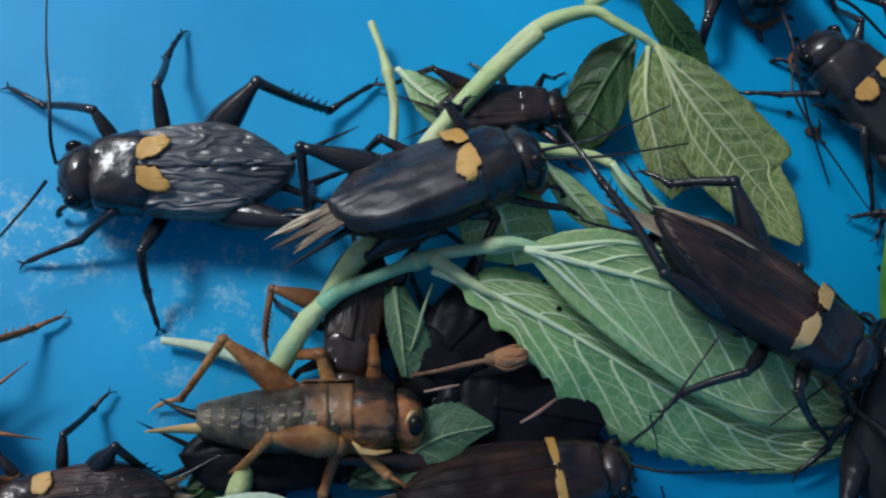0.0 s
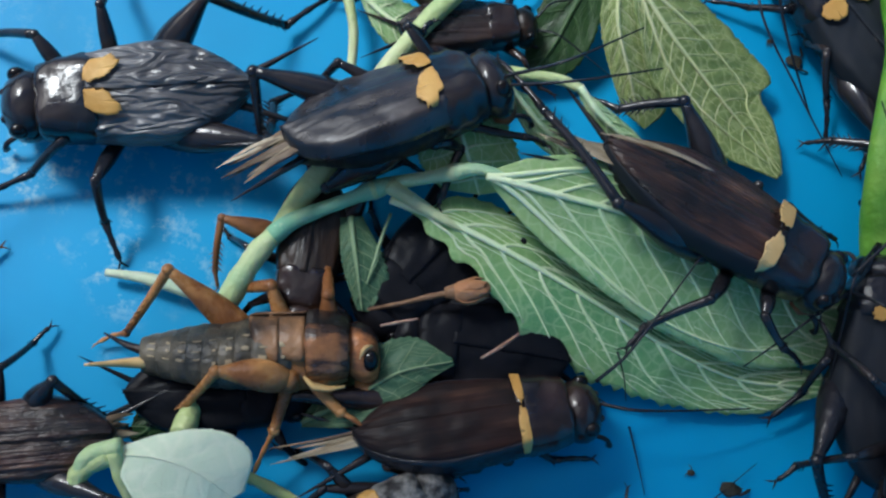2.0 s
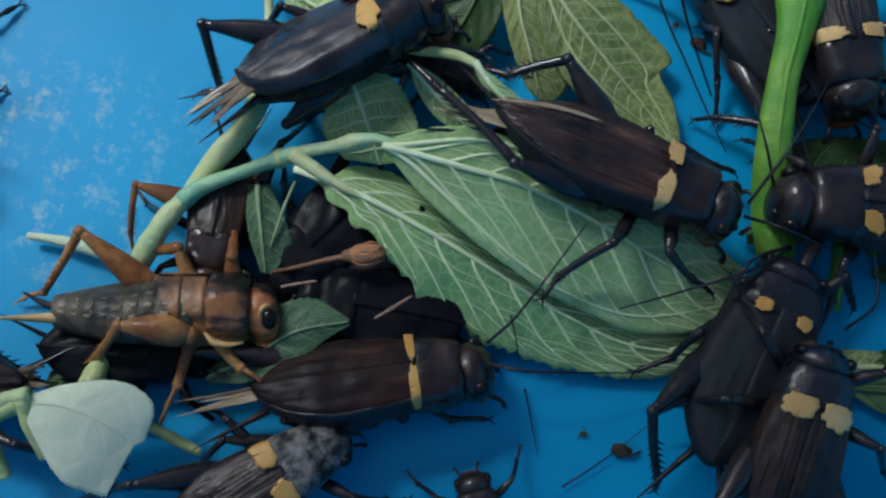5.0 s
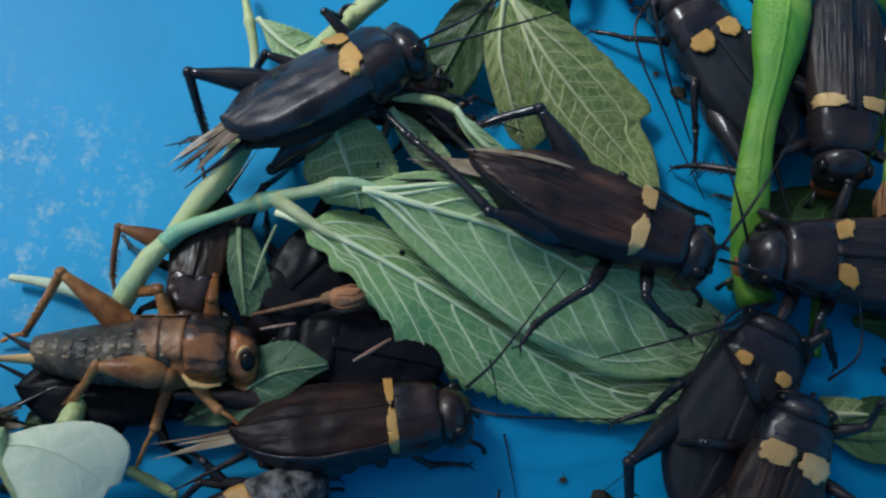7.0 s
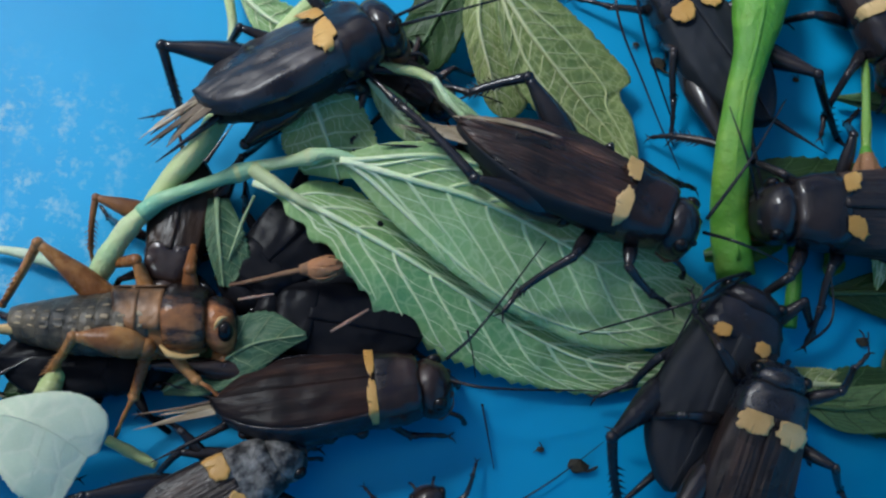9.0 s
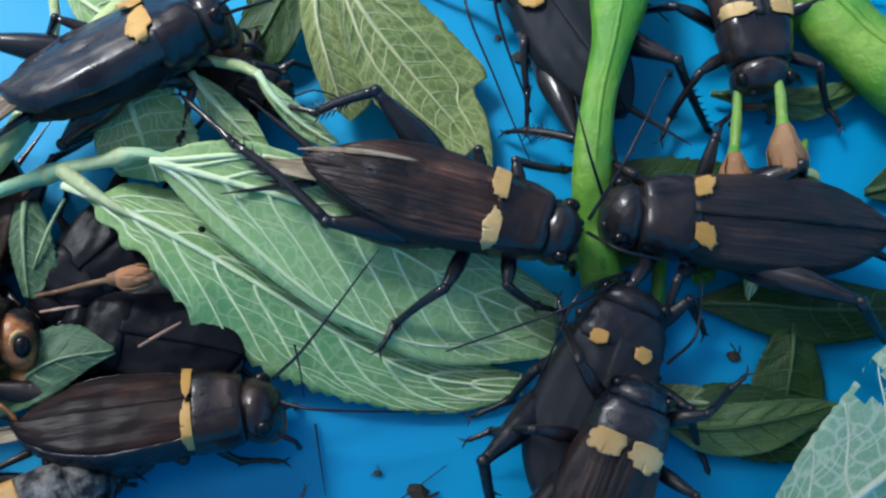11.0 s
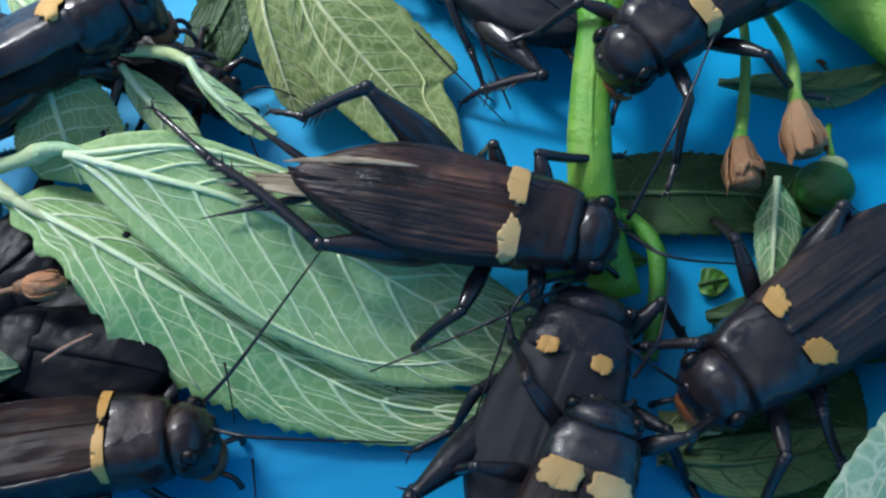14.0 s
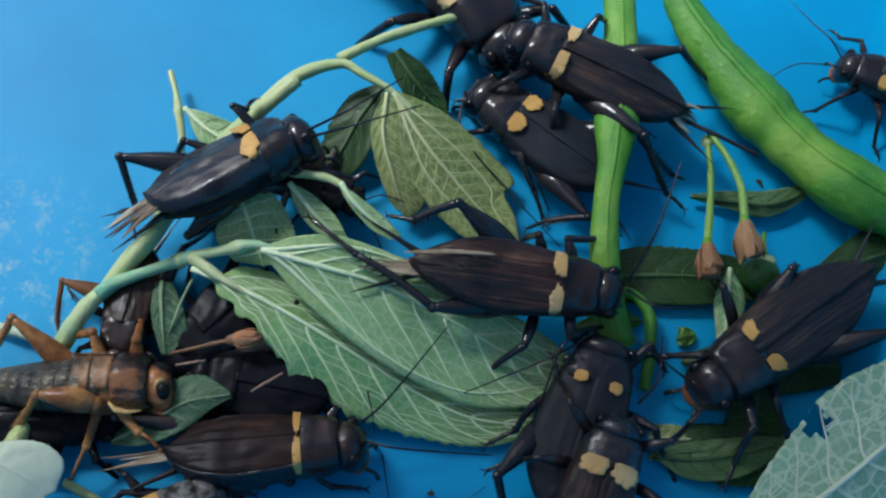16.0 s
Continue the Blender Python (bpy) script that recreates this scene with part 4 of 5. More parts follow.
leaf("pale green leaf underside with three raised nerves",
    [(3.6, 18.2, 11.5), (7.9, 20.7, 12.0), (13.1, 22.1, 11.5), (26.6, 21.2, 8.5), (36.8, 19.3, 5.5), (43.9, 17.4, 2.5)],
    [(3.7, 17.9, 11.5), (11.1, 17.9, 11.0), (18.6, 17.9, 10.0), (27.9, 16.5, 7.5), (35.5, 15.0, 5.0), (44.6, 14.6, 2.0)],
    [(3.6, 17.8, 11.0), (9.1, 14.2, 9.5), (17.8, 10.3, 8.0), (25.4, 8.3, 6.0), (34.1, 7.6, 4.0), (45.2, 11.6, 2.0)],
    LEAF_PALE, VEIN, nerves=0.9, side_veins=9, rib=0.32, teeth=0.12, vein_scale=1.9, sweep=0.30, seed=4)
leaf("green serrated leaf underside lying below the pale leaf",
    [(-4.6, 14.7, 7.5), (-1.1, 14.4, 7.6), (1.4, 16.6, 7.0), (7.9, 16.2, 6.0), (17.5, 12.0, 4.2), (29.7, 9.1, 2.8), (42.4, 9.3, 1.2)],
    [(-4.5, 14.5, 7.5), (1.9, 13.5, 8.0), (9.7, 11.8, 7.0), (17.5, 9.8, 5.5), (25.3, 7.6, 4.0), (33.4, 6.4, 2.5), (42.8, 7.9, 1.2)],
    [(-4.7, 14.3, 7.0), (-1.3, 13.4, 7.2), (-0.4, 12.1, 7.5), (1.8, 11.5, 7.3), (2.4, 10.3, 7.2), (4.7, 10.2, 7.0), (5.9, 8.8, 6.8), (9.6, 6.3, 6.2), (12.5, 4.7, 5.3), (19.0, 2.8, 3.5), (27.7, 2.4, 2.0), (36.1, 3.6, 1.0), (42.9, 7.2, 1.2)],
    LEAF_MID, VEIN, side_veins=10, rib=0.32, teeth=1.0, vein_scale=1.75, sweep=0.24, seed=5)
leaf("olive green leaf with a dense net of veins",
    [(13.0, 43.5, 9.0), (15.6, 38.0, 8.0), (18.9, 33.2, 6.0), (26.5, 28.9, 4.0), (34.0, 28.0, 3.0)],
    [(13.2, 43.9, 9.0), (18.7, 38.9, 7.5), (24.3, 35.2, 5.5), (30.0, 31.8, 3.5), (34.4, 28.6, 2.5)],
    [(13.5, 44.4, 9.0), (18.5, 44.2, 7.6), (23.6, 43.1, 5.6), (28.0, 41.0, 4.2), (31.6, 38.6, 3.0), (30.6, 36.6, 3.0), (32.6, 34.0, 2.8), (34.0, 31.0, 2.6), (34.6, 28.7, 2.5)],
    LEAF_OLIVE, VEIN_OLIVE, side_veins=13, rib=0.27, nerves=0.5, vein_scale=0.75, teeth=0.35, pucker=0.2, seed=6)
leaf("narrow olive leaf lobe hanging beside the larger lobe",
    [(12.1, 43.6, 9.0), (11.5, 39.0, 8.0), (13.3, 35.0, 6.0), (16.7, 30.6, 4.0), (18.6, 30.0, 3.0)],
    [(12.4, 43.7, 9.0), (13.4, 38.2, 8.0), (16.0, 33.7, 6.0), (18.6, 30.0, 3.0)],
    [(12.6, 43.8, 9.0), (16.6, 39.0, 7.6), (19.6, 34.8, 5.6), (20.8, 31.8, 4.0), (19.2, 29.6, 3.0)],
    LEAF_OLIVE, VEIN_OLIVE, side_veins=9, rib=0.26, vein_scale=0.75, teeth=0.3, pucker=0.2, seed=7)
leaf("dark green leaf face behind the branch",
    [(10.8, 46.5, 6.0), (7.0, 43.7, 5.0), (5.2, 37.0, 3.0), (5.8, 32.3, 2.0)],
    [(11.2, 45.9, 6.0), (9.3, 40.8, 5.0), (8.0, 36.1, 3.5), (6.1, 32.0, 2.0)],
    [(11.7, 45.3, 6.0), (12.1, 39.4, 5.0), (10.8, 34.3, 3.0), (6.4, 31.7, 2.0)],
    LEAF_DARK, VEIN_DARK, side_veins=5, seed=8)
leaf("dark green leaf corner behind the fork",
    [(12.2, 51.3, 8.0), (15.9, 50.1, 7.0), (19.7, 47.1, 5.0), (20.7, 45.0, 4.0)],
    [(11.7, 50.5, 8.0), (15.0, 47.7, 7.0), (18.2, 46.0, 5.0), (20.7, 44.7, 4.0)],
    [(10.6, 49.5, 8.0), (13.7, 45.9, 7.0), (17.2, 44.3, 5.0), (20.8, 44.3, 4.0)],
    LEAF_DARK, VEIN_DARK, side_veins=5, seed=9)
leaf("small pale green leaf beside the side shoot",
    [(-13.5, 36.3, 5.0), (-9.7, 36.2, 5.0), (-5.7, 35.9, 4.0), (-2.7, 34.8, 3.0)],
    [(-13.3, 36.1, 5.0), (-9.4, 34.1, 4.5), (-6.1, 33.5, 4.0), (-2.6, 34.4, 3.0)],
    [(-13.1, 35.9, 5.0), (-10.4, 32.7, 4.0), (-7.5, 31.5, 3.0), (-2.5, 34.1, 3.0)],
    LEAF_PALE, VEIN, side_veins=5, seed=10)
leaf("pale green leaf under the climbing cricket",
    [(-1.9, 25.1, 9.4), (-2.9, 21.6, 9.0), (-2.8, 18.9, 8.0), (0.1, 16.9, 6.8)],
    [(-1.7, 24.9, 9.8), (0.4, 22.1, 9.4), (2.2, 19.5, 8.4), (3.7, 17.3, 6.8)],
    [(-1.7, 25.2, 9.6), (2.0, 26.1, 9.4), (5.4, 23.5, 8.6), (8.0, 19.1, 6.8)],
    LEAF_PALE, VEIN, side_veins=6, vein_scale=1.3, seed=11)
leaf("folded young leaf with a yellow midrib",
    [(3.9, 27.8, 9.0), (5.4, 25.5, 8.5), (8.2, 23.4, 7.5), (11.4, 22.8, 6.5)],
    [(4.0, 27.9, 9.3), (6.5, 26.0, 9.0), (9.1, 24.5, 8.0), (11.9, 23.2, 6.5)],
    [(4.1, 28.2, 9.0), (7.4, 27.4, 8.5), (10.6, 25.8, 7.5), (12.7, 23.8, 6.5)],
    LEAF_PALE, VEIN, side_veins=5, rib=0.36, teeth=0.08, seed=12)
leaf("folded young leaf with a pale midrib beside the cricket",
    [(9.9, 29.0, 11.0), (11.8, 27.0, 10.5), (15.4, 24.7, 9.5), (18.2, 24.1, 9.0)],
    [(10.5, 28.8, 11.5), (12.9, 26.8, 11.0), (16.0, 25.4, 10.0), (19.0, 24.7, 9.0)],
    [(10.6, 28.9, 11.0), (14.1, 27.6, 10.5), (16.7, 26.6, 9.5), (19.4, 25.1, 9.0)],
    LEAF_PALE, VEIN, side_veins=5, rib=0.36, teeth=0.08, seed=13)
stem("stem", "yellow-green leaf stalk under the front feet", [(0.5, 29.1, 9.5), (4.5, 29.0, 10.5), (8.6, 29.2, 11.0), (10.6, 28.7, 11.3)], [0.6, 0.6, 0.55, 0.5], STEM_PALE)
leaf("young whitish leaf curling over its stalk",
    [(-23.1, -14.1, 8.0), (-19.1, -11.6, 8.3), (-14.2, -10.2, 7.8), (-11.0, -11.6, 7.2), (-10.9, -14.9, 6.6)],
    [(-23.0, -14.4, 8.0), (-18.8, -13.8, 9.0), (-15.0, -14.3, 8.5), (-11.7, -15.7, 7.0)],
    [(-22.8, -14.6, 8.0), (-20.2, -17.4, 8.6), (-16.6, -20.4, 8.2), (-12.8, -20.8, 7.0)],
    LEAF_WHITE, VEIN_WHITE, side_veins=5, teeth=0.0, pucker=0.03, rib=0.09, vein_scale=0.5, seed=14)
stem("stem", "pale stalk of the whitish leaf", [(-17.8, -5.8, 3.0), (-17.8, -8.8, 4.5), (-17.8, -11.4, 6.0)], [0.7, 1.0, 1.2], STEM_PALE)
stem("stem", "short pale stalk bending down", [(-23.0, -14.4, 8.0), (-25.4, -16.7, 7.0), (-24.6, -19.1, 6.0), (-22.9, -21.4, 5.0)], [0.9, 0.9, 0.8, 0.7], STEM_PALE)
stem("stem", "pale stalk looping away from the whitish leaf", [(-22.2, -13.5, 8.5), (-24.7, -14.8, 8.0), (-25.3, -16.9, 7.0), (-24.1, -19.5, 5.5)], [0.8, 0.75, 0.7, 0.6], STEM_MIX, n=24)
stem("stem", "short pale stalk under the whitish leaf", [(-22.7, -14.1, 8.5), (-21.5, -16.3, 7.5), (-19.6, -18.7, 6.0)], [0.7, 0.65, 0.6], STEM_PALE, n=20)
stem("stem", "bleached twig end on the tub floor", [(-29.9, 2.1, 1.5), (-26.1, 2.4, 1.8), (-21.0, 2.1, 2.0), (-18.0, 2.0, 2.0)], [0.35, 0.6, 0.7, 0.7], TWIG)
# Recess leaves and stalk, drawn in the greens darkened for shade.
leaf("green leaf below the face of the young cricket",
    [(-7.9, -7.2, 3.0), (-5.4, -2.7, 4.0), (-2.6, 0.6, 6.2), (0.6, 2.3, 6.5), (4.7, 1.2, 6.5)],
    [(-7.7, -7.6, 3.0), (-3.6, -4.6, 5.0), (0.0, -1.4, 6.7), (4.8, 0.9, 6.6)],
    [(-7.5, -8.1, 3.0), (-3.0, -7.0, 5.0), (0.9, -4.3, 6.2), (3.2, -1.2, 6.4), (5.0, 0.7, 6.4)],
    LEAF_SHADED, STEM_SHADED, side_veins=6, rib=0.24, vein_scale=0.8, seed=15)
leaf("green leaf standing under the stalk, recess shade in its colour",
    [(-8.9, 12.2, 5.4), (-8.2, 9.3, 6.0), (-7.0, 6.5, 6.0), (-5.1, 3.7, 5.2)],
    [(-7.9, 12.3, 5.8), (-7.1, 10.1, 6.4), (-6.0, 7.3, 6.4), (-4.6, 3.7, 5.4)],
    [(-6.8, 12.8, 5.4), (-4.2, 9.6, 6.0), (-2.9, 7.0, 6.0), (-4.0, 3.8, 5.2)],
    LEAF_SHADED, STEM_SHADED, side_veins=6, rib=0.28, vein_scale=0.6, seed=41)
stem("stem", "thin green stalk under the branch, dimmed in colour for the shade", [(-4.2, 13.4, 6.6), (-4.5, 10.6, 6.8), (-4.6, 8.1, 6.8), (-4.8, 6.2, 6.2)], [0.14, 0.18, 0.18, 0.12], STEM_SHADED, n=20)
stem("stem", "thin brown stalk of the dry bud", [(-4.5, 3.9, 5.0), (-1.5, 5.0, 6.5), (1.2, 6.2, 7.5), (3.1, 7.0, 8.0)], [0.18, 0.22, 0.26, 0.3], STALK_BROWN, n=24)
bud("dry tan flower bud lying in the dark", (3.3, 7.1, 8.0), (6.6, 8.2, 8.4), 1.15, 3, skin=BUD_RUST, cap=STALK_BROWN, closed=True)
stem("stem", "yellow-green stalk scrap beside the whitish leaf", [(-11.5, -13.6, 3.0), (-8.8, -14.2, 3.0), (-6.2, -14.8, 2.5)], [0.5, 0.6, 0.4], STEM_PALE, n=16)
leaf("dark green leaf scrap beside the stalk",
    [(-20.5, -5.7, 1.0), (-22.4, -8.1, 1.5), (-23.4, -10.6, 1.0), (-23.3, -12.6, 0.8)],
    [(-19.7, -6.1, 1.0), (-20.8, -9.4, 1.5), (-21.9, -11.7, 1.0), (-23.2, -12.7, 0.8)],
    [(-19.0, -6.5, 1.0), (-18.4, -9.9, 1.0), (-20.0, -11.9, 1.0), (-22.9, -12.9, 0.8)],
    LEAF_DARK, VEIN_DARK, side_veins=4, seed=16)
pod_upright = stem("bean_pod", "bright green pod standing up between the crickets", [(41.3, 69.9, 6.0), (42.5, 58.7, 7.0), (42.7, 49.1, 8.5), (42.8, 42.6, 9.0), (42.7, 36.7, 8.5), (43.6, 29.5, 7.0), (45.4, 24.4, 4.0), (47.6, 19.5, 2.5)], [2.2, 2.3, 2.5, 2.9, 3.3, 2.7, 1.9, 1.75, 1.85, 2.0, 2.2, 2.2], POD, category='pod', flat=0.7, ridge=0.03)
stem("bean_pod", "thick bright green pod lying on the tub floor", [(47.2, 72.4, 5.0), (51.8, 67.0, 4.8), (60.1, 59.3, 4.6), (69.0, 52.7, 4.6), (77.5, 48.8, 4.6), (86.6, 46.9, 4.4)], [2.0, 3.5, 4.2, 4.2, 4.4, 3.7], POD, category='pod', flat=0.8, ridge=0.07)
stem("stem", "green stalk bending round beside the pair", [(47.7, 27.2, 3.0), (50.2, 27.3, 3.0), (52.6, 25.3, 3.0), (53.6, 21.5, 2.5), (54.1, 15.6, 2.0)], [0.7, 0.75, 0.8, 0.8, 0.8], POD)
stem("stem", "thin green flower stalk", [(55.3, 51.3, 5.0), (56.5, 46.5, 5.5), (57.2, 41.1, 6.0), (57.5, 35.2, 7.0)], [0.45, 0.45, 0.5, 0.6], STEM_YELLOW, knots=((0.04, 0.6),), n=30)
stem("stem", "thin bent green flower stalk", [(55.5, 51.4, 6.0), (58.3, 47.8, 7.0), (60.3, 43.7, 8.0), (61.2, 38.7, 9.0)], [0.45, 0.45, 0.5, 0.6], STEM_YELLOW, n=30)
leaf("narrow pale leaf under the flower buds",
    [(61.5, 34.0, 4.0), (60.5, 29.8, 3.5), (61.4, 25.5, 3.0), (62.9, 22.3, 2.0)],
    [(61.6, 33.9, 4.2), (62.0, 29.5, 4.0), (62.6, 25.7, 3.2), (63.0, 22.2, 2.0)],
    [(61.8, 34.0, 4.0), (64.3, 30.8, 3.5), (64.5, 26.8, 3.0), (63.1, 22.2, 2.0)],
    LEAF_MID, VEIN, side_veins=6, rib=0.3, seed=18)
leaf("large pale net-veined leaf underside at the pile's edge",
    [(64.7, -5.2, 7.0), (67.5, 5.4, 8.0), (70.8, 12.9, 9.0), (74.6, 19.6, 9.5), (80.2, 24.6, 10.0), (89.3, 31.0, 9.0)],
    [(65.5, -5.6, 7.0), (72.8, 3.7, 9.0), (79.5, 11.7, 10.0), (86.0, 20.3, 10.5), (91.6, 30.1, 9.0)],
    [(67.2, -6.1, 6.0), (79.1, -2.1, 7.0), (88.7, 6.9, 7.5), (94.5, 17.3, 8.0), (93.7, 28.7, 8.0)],
    LEAF_NET, VEIN_WHITE, side_veins=8, rib=0.45, vein_scale=1.3, teeth=0.3, pucker=0.3, hole=(0.5, -0.82, 1.8), seed=19)
leaf("dark glossy leaf under the pale leaf",
    [(56.9, 8.4, 1.5), (60.6, 10.5, 2.0), (65.6, 12.3, 2.5), (70.8, 13.9, 2.5), (73.6, 14.3, 2.0)],
    [(57.0, 7.9, 1.5), (61.8, 8.6, 2.2), (66.7, 10.5, 2.8), (73.6, 14.1, 2.0)],
    [(57.2, 7.5, 1.5), (61.5, 6.1, 1.5), (67.0, 7.5, 2.0), (71.4, 11.0, 2.0), (73.6, 13.9, 2.0)],
    LEAF_SMOOTH, VEIN_DARK, side_veins=6, teeth=0.1, seed=20)
leaf("olive leaf beside the pair",
    [(55.8, 11.8, 1.0), (59.3, 12.4, 1.5), (63.2, 12.0, 1.2)],
    [(55.9, 9.9, 1.0), (59.7, 10.8, 1.5), (63.7, 11.7, 1.2)],
    [(56.5, 7.2, 1.0), (60.1, 9.1, 1.0), (63.8, 11.2, 1.2)],
    LEAF_OLIVE, VEIN_OLIVE, side_veins=5, seed=21)
leaf("dark green leaf on the tub floor",
    [(67.5, 22.8, 1.0), (65.8, 18.2, 1.5), (65.1, 14.7, 1.0), (65.5, 12.2, 0.8)],
    [(67.9, 22.8, 1.2), (68.3, 18.7, 2.0), (68.6, 15.0, 1.5), (69.0, 12.4, 0.8)],
    [(68.4, 23.0, 1.0), (70.7, 19.5, 1.5), (72.5, 16.1, 1.0), (72.7, 13.8, 0.8)],
    LEAF_DARK, VEIN_DARK, side_veins=5, seed=22)
leaf("green leaf at the foot of the pod",
    [(43.6, 21.8, 1.5), (46.1, 23.9, 2.0), (49.3, 25.3, 2.0), (52.0, 25.2, 1.0)],
    [(43.7, 21.3, 1.5), (46.4, 22.3, 2.2), (49.6, 23.7, 2.2), (52.3, 24.9, 1.0)],
    [(44.1, 20.7, 1.0), (47.2, 21.1, 1.5), (50.0, 22.4, 1.5), (52.4, 24.5, 1.0)],
    LEAF_GREEN, VEIN_DARK, side_veins=4, seed=32)
leaf("dark green leaf lying under the rival cricket",
    [(58.1, 21.4, 1.0), (62.7, 24.4, 1.8), (69.0, 26.5, 2.0), (77.7, 27.5, 1.0)],
    [(58.2, 20.9, 1.0), (64.0, 22.1, 2.2), (70.3, 23.1, 2.5), (78.9, 25.7, 1.0)],
    [(58.6, 20.5, 1.0), (64.7, 19.5, 1.2), (71.5, 19.9, 1.5), (79.1, 23.3, 1.0)],
    LEAF_DARK, VEIN_DARK, side_veins=6, teeth=0.1, seed=33)
leaf("broad dark green leaf behind the pod",
    [(44.1, 31.3, 1.5), (49.1, 34.2, 2.0), (56.4, 35.9, 2.5), (65.1, 36.6, 2.0)],
    [(44.7, 28.7, 1.2), (49.9, 30.3, 2.0), (57.0, 32.0, 2.5), (66.5, 33.6, 2.0)],
    [(45.2, 26.4, 1.0), (50.6, 26.8, 1.5), (57.8, 28.3, 2.0), (66.3, 31.3, 2.0)],
    LEAF_DARK, VEIN_DARK, side_veins=6, seed=23)
leaf("long green leaf behind the flower stalks",
    [(55.4, 44.1, 1.5), (59.2, 45.4, 2.0), (65.6, 47.2, 2.5), (72.6, 50.8, 2.0)],
    [(55.4, 43.9, 1.5), (60.4, 44.2, 2.2), (66.2, 45.1, 2.8), (72.7, 50.2, 2.0)],
    [(55.4, 43.6, 1.5), (60.2, 43.4, 1.5), (66.2, 43.5, 2.0), (72.7, 49.7, 2.0)],
    LEAF_SMOOTH, VEIN_DARK, side_veins=6, seed=24)
leaf("dark green leaf under the jostling cricket",
    [(73.6, 37.9, 1.0), (75.9, 41.5, 2.0), (81.5, 47.3, 2.0), (91.1, 52.1, 1.0)],
    [(73.7, 37.5, 1.0), (77.6, 39.4, 2.2), (84.0, 43.5, 2.5), (92.1, 49.8, 1.0)],
    [(73.7, 37.1, 1.0), (79.7, 36.9, 1.5), (86.2, 39.3, 2.0), (92.3, 47.2, 1.0)],
    LEAF_DARK, VEIN_DARK, side_veins=5, seed=26)
leaf("dark green leaf low beside the pair",
    [(56.2, 9.0, 1.0), (61.2, 13.2, 1.5), (69.9, 14.0, 1.5), (75.3, 13.3, 1.0)],
    [(56.4, 8.3, 1.0), (62.4, 9.7, 2.0), (69.5, 10.5, 2.0), (75.7, 13.1, 1.0)],
    [(56.5, 7.6, 1.0), (63.2, 6.5, 1.0), (71.0, 7.8, 1.0), (75.8, 12.6, 1.0)],
    LEAF_DARK, VEIN_DARK, side_veins=5, seed=27)
bud("dry tan flower bud on a green stalk", (57.5, 35.2, 7.0), (58.6, 30.9, 7.0), 1.55, 1)
bud("dry tan flower bud hanging from a bent stalk", (61.2, 38.7, 9.0), (62.8, 34.3, 8.5), 1.65, 2)
fruit("small dark green leaf cup beside the buds, modelled as a ball", (65.7, 34.0, 4.0), 2.60)
leaf("bright green leaf scrap on the blue floor",
    [(57.2, 24.2, 0.8), (57.3, 25.3, 1.0), (59.0, 25.6, 0.8)],
    [(57.1, 23.7, 0.8), (58.2, 24.2, 1.2), (59.6, 24.9, 0.8)],
    [(57.4, 23.0, 0.8), (58.5, 23.0, 0.8), (59.7, 24.1, 0.8)],
    LEAF_GREEN, VEIN_DARK, side_veins=3, rib=0.15, seed=31)
c_walker = cricket("black cricket with a wrinkled shiny wing drum on the blue floor", pose(-0.02937, 0.01899, 0.00588, 0.0, -1.3, -164.1), size=1.085,
    legs=dict(fr=((10.9, -6.9, 0.9), (17.2, -9.6, -4.3), (21.4, -12.4, -5.9)), fl=((8.6, 4.0, 0.9), (12.7, 5.8, -3.2), (19.0, 7.4, -5.8)), mr=((4.4, -9.1, 2.0), (4.1, -14.5, -3.0), (2.8, -18.6, -5.4)), ml=((5.9, 8.3, 1.0), (5.9, 11.5, -3.0), (5.1, 14.9, -5.5)), hr=((-5.9, -8.3, 4.3), (-13.3, -8.5, -4.1), (-18.5, -12.0, -4.9)), hl=((-10.3, 6.3, 2.4), (-11.2, 0.1, -3.6), (-16.2, -2.2, -5.0))),
    feelers=[[(14.7, -1.6, -0.2), (14.5, -3.1, 2.8), (14.5, -6.9, 3.8), (15.3, -13.5, 2.8), (15.7, -23.0, 1.7)], [(15.6, 0.3, -0.2), (16.5, 3.0, 1.7), (19.9, 6.7, 0.7), (23.9, 9.8, -2.4)]], wing=WING_PAINTED_SHEEN, patch=(0.15, 0.12, 0.52), long=0.74, slant=0.9, tip=2.0, seed=11)
c_climber = cricket("black cricket with ochre patches climbing over the leaves", pose(-0.00309, 0.02643, 0.01131, -24.0, -6.4, 53.5), size=1.000,
    legs=dict(hl=((-10.1, 6.5, 5.3), (-11.6, 5.4, -1.8), (-13.7, 6.9, -1.7)), hr=((-7.3, -1.2, -4.6), (0.6, 0.0, -5.5), (2.2, -0.8, -7.5)), mr=((6.0, -2.1, -4.8), (2.8, -4.4, -7.7), (2.2, -4.9, -8.1)), fr=((7.4, -2.2, -2.6), (12.1, -3.4, -5.0), (14.1, -3.7, -6.7)), fl=((5.1, 5.8, 5.0), (6.5, 6.9, 3.2), (7.9, 7.6, 3.6)), ml=((-2.3, 5.5, 3.9), (-4.1, 7.2, 1.7), (-6.1, 7.6, -0.4))),
    feelers=[[(11.6, -1.8, 1.3), (16.3, -5.4, 3.2), (24.5, -4.6, 3.3)], [(11.4, -1.6, 0.2), (16.7, -6.2, 1.4), (25.0, -7.1, 0.1)]], wing=WING_BLACK, tails=7.5, patch=(0.11, 0.10, 0.74), width=1.14, long=0.78, slant=0.6, frill=1.3, tip=5.0, hunch=0.9, seed=12)
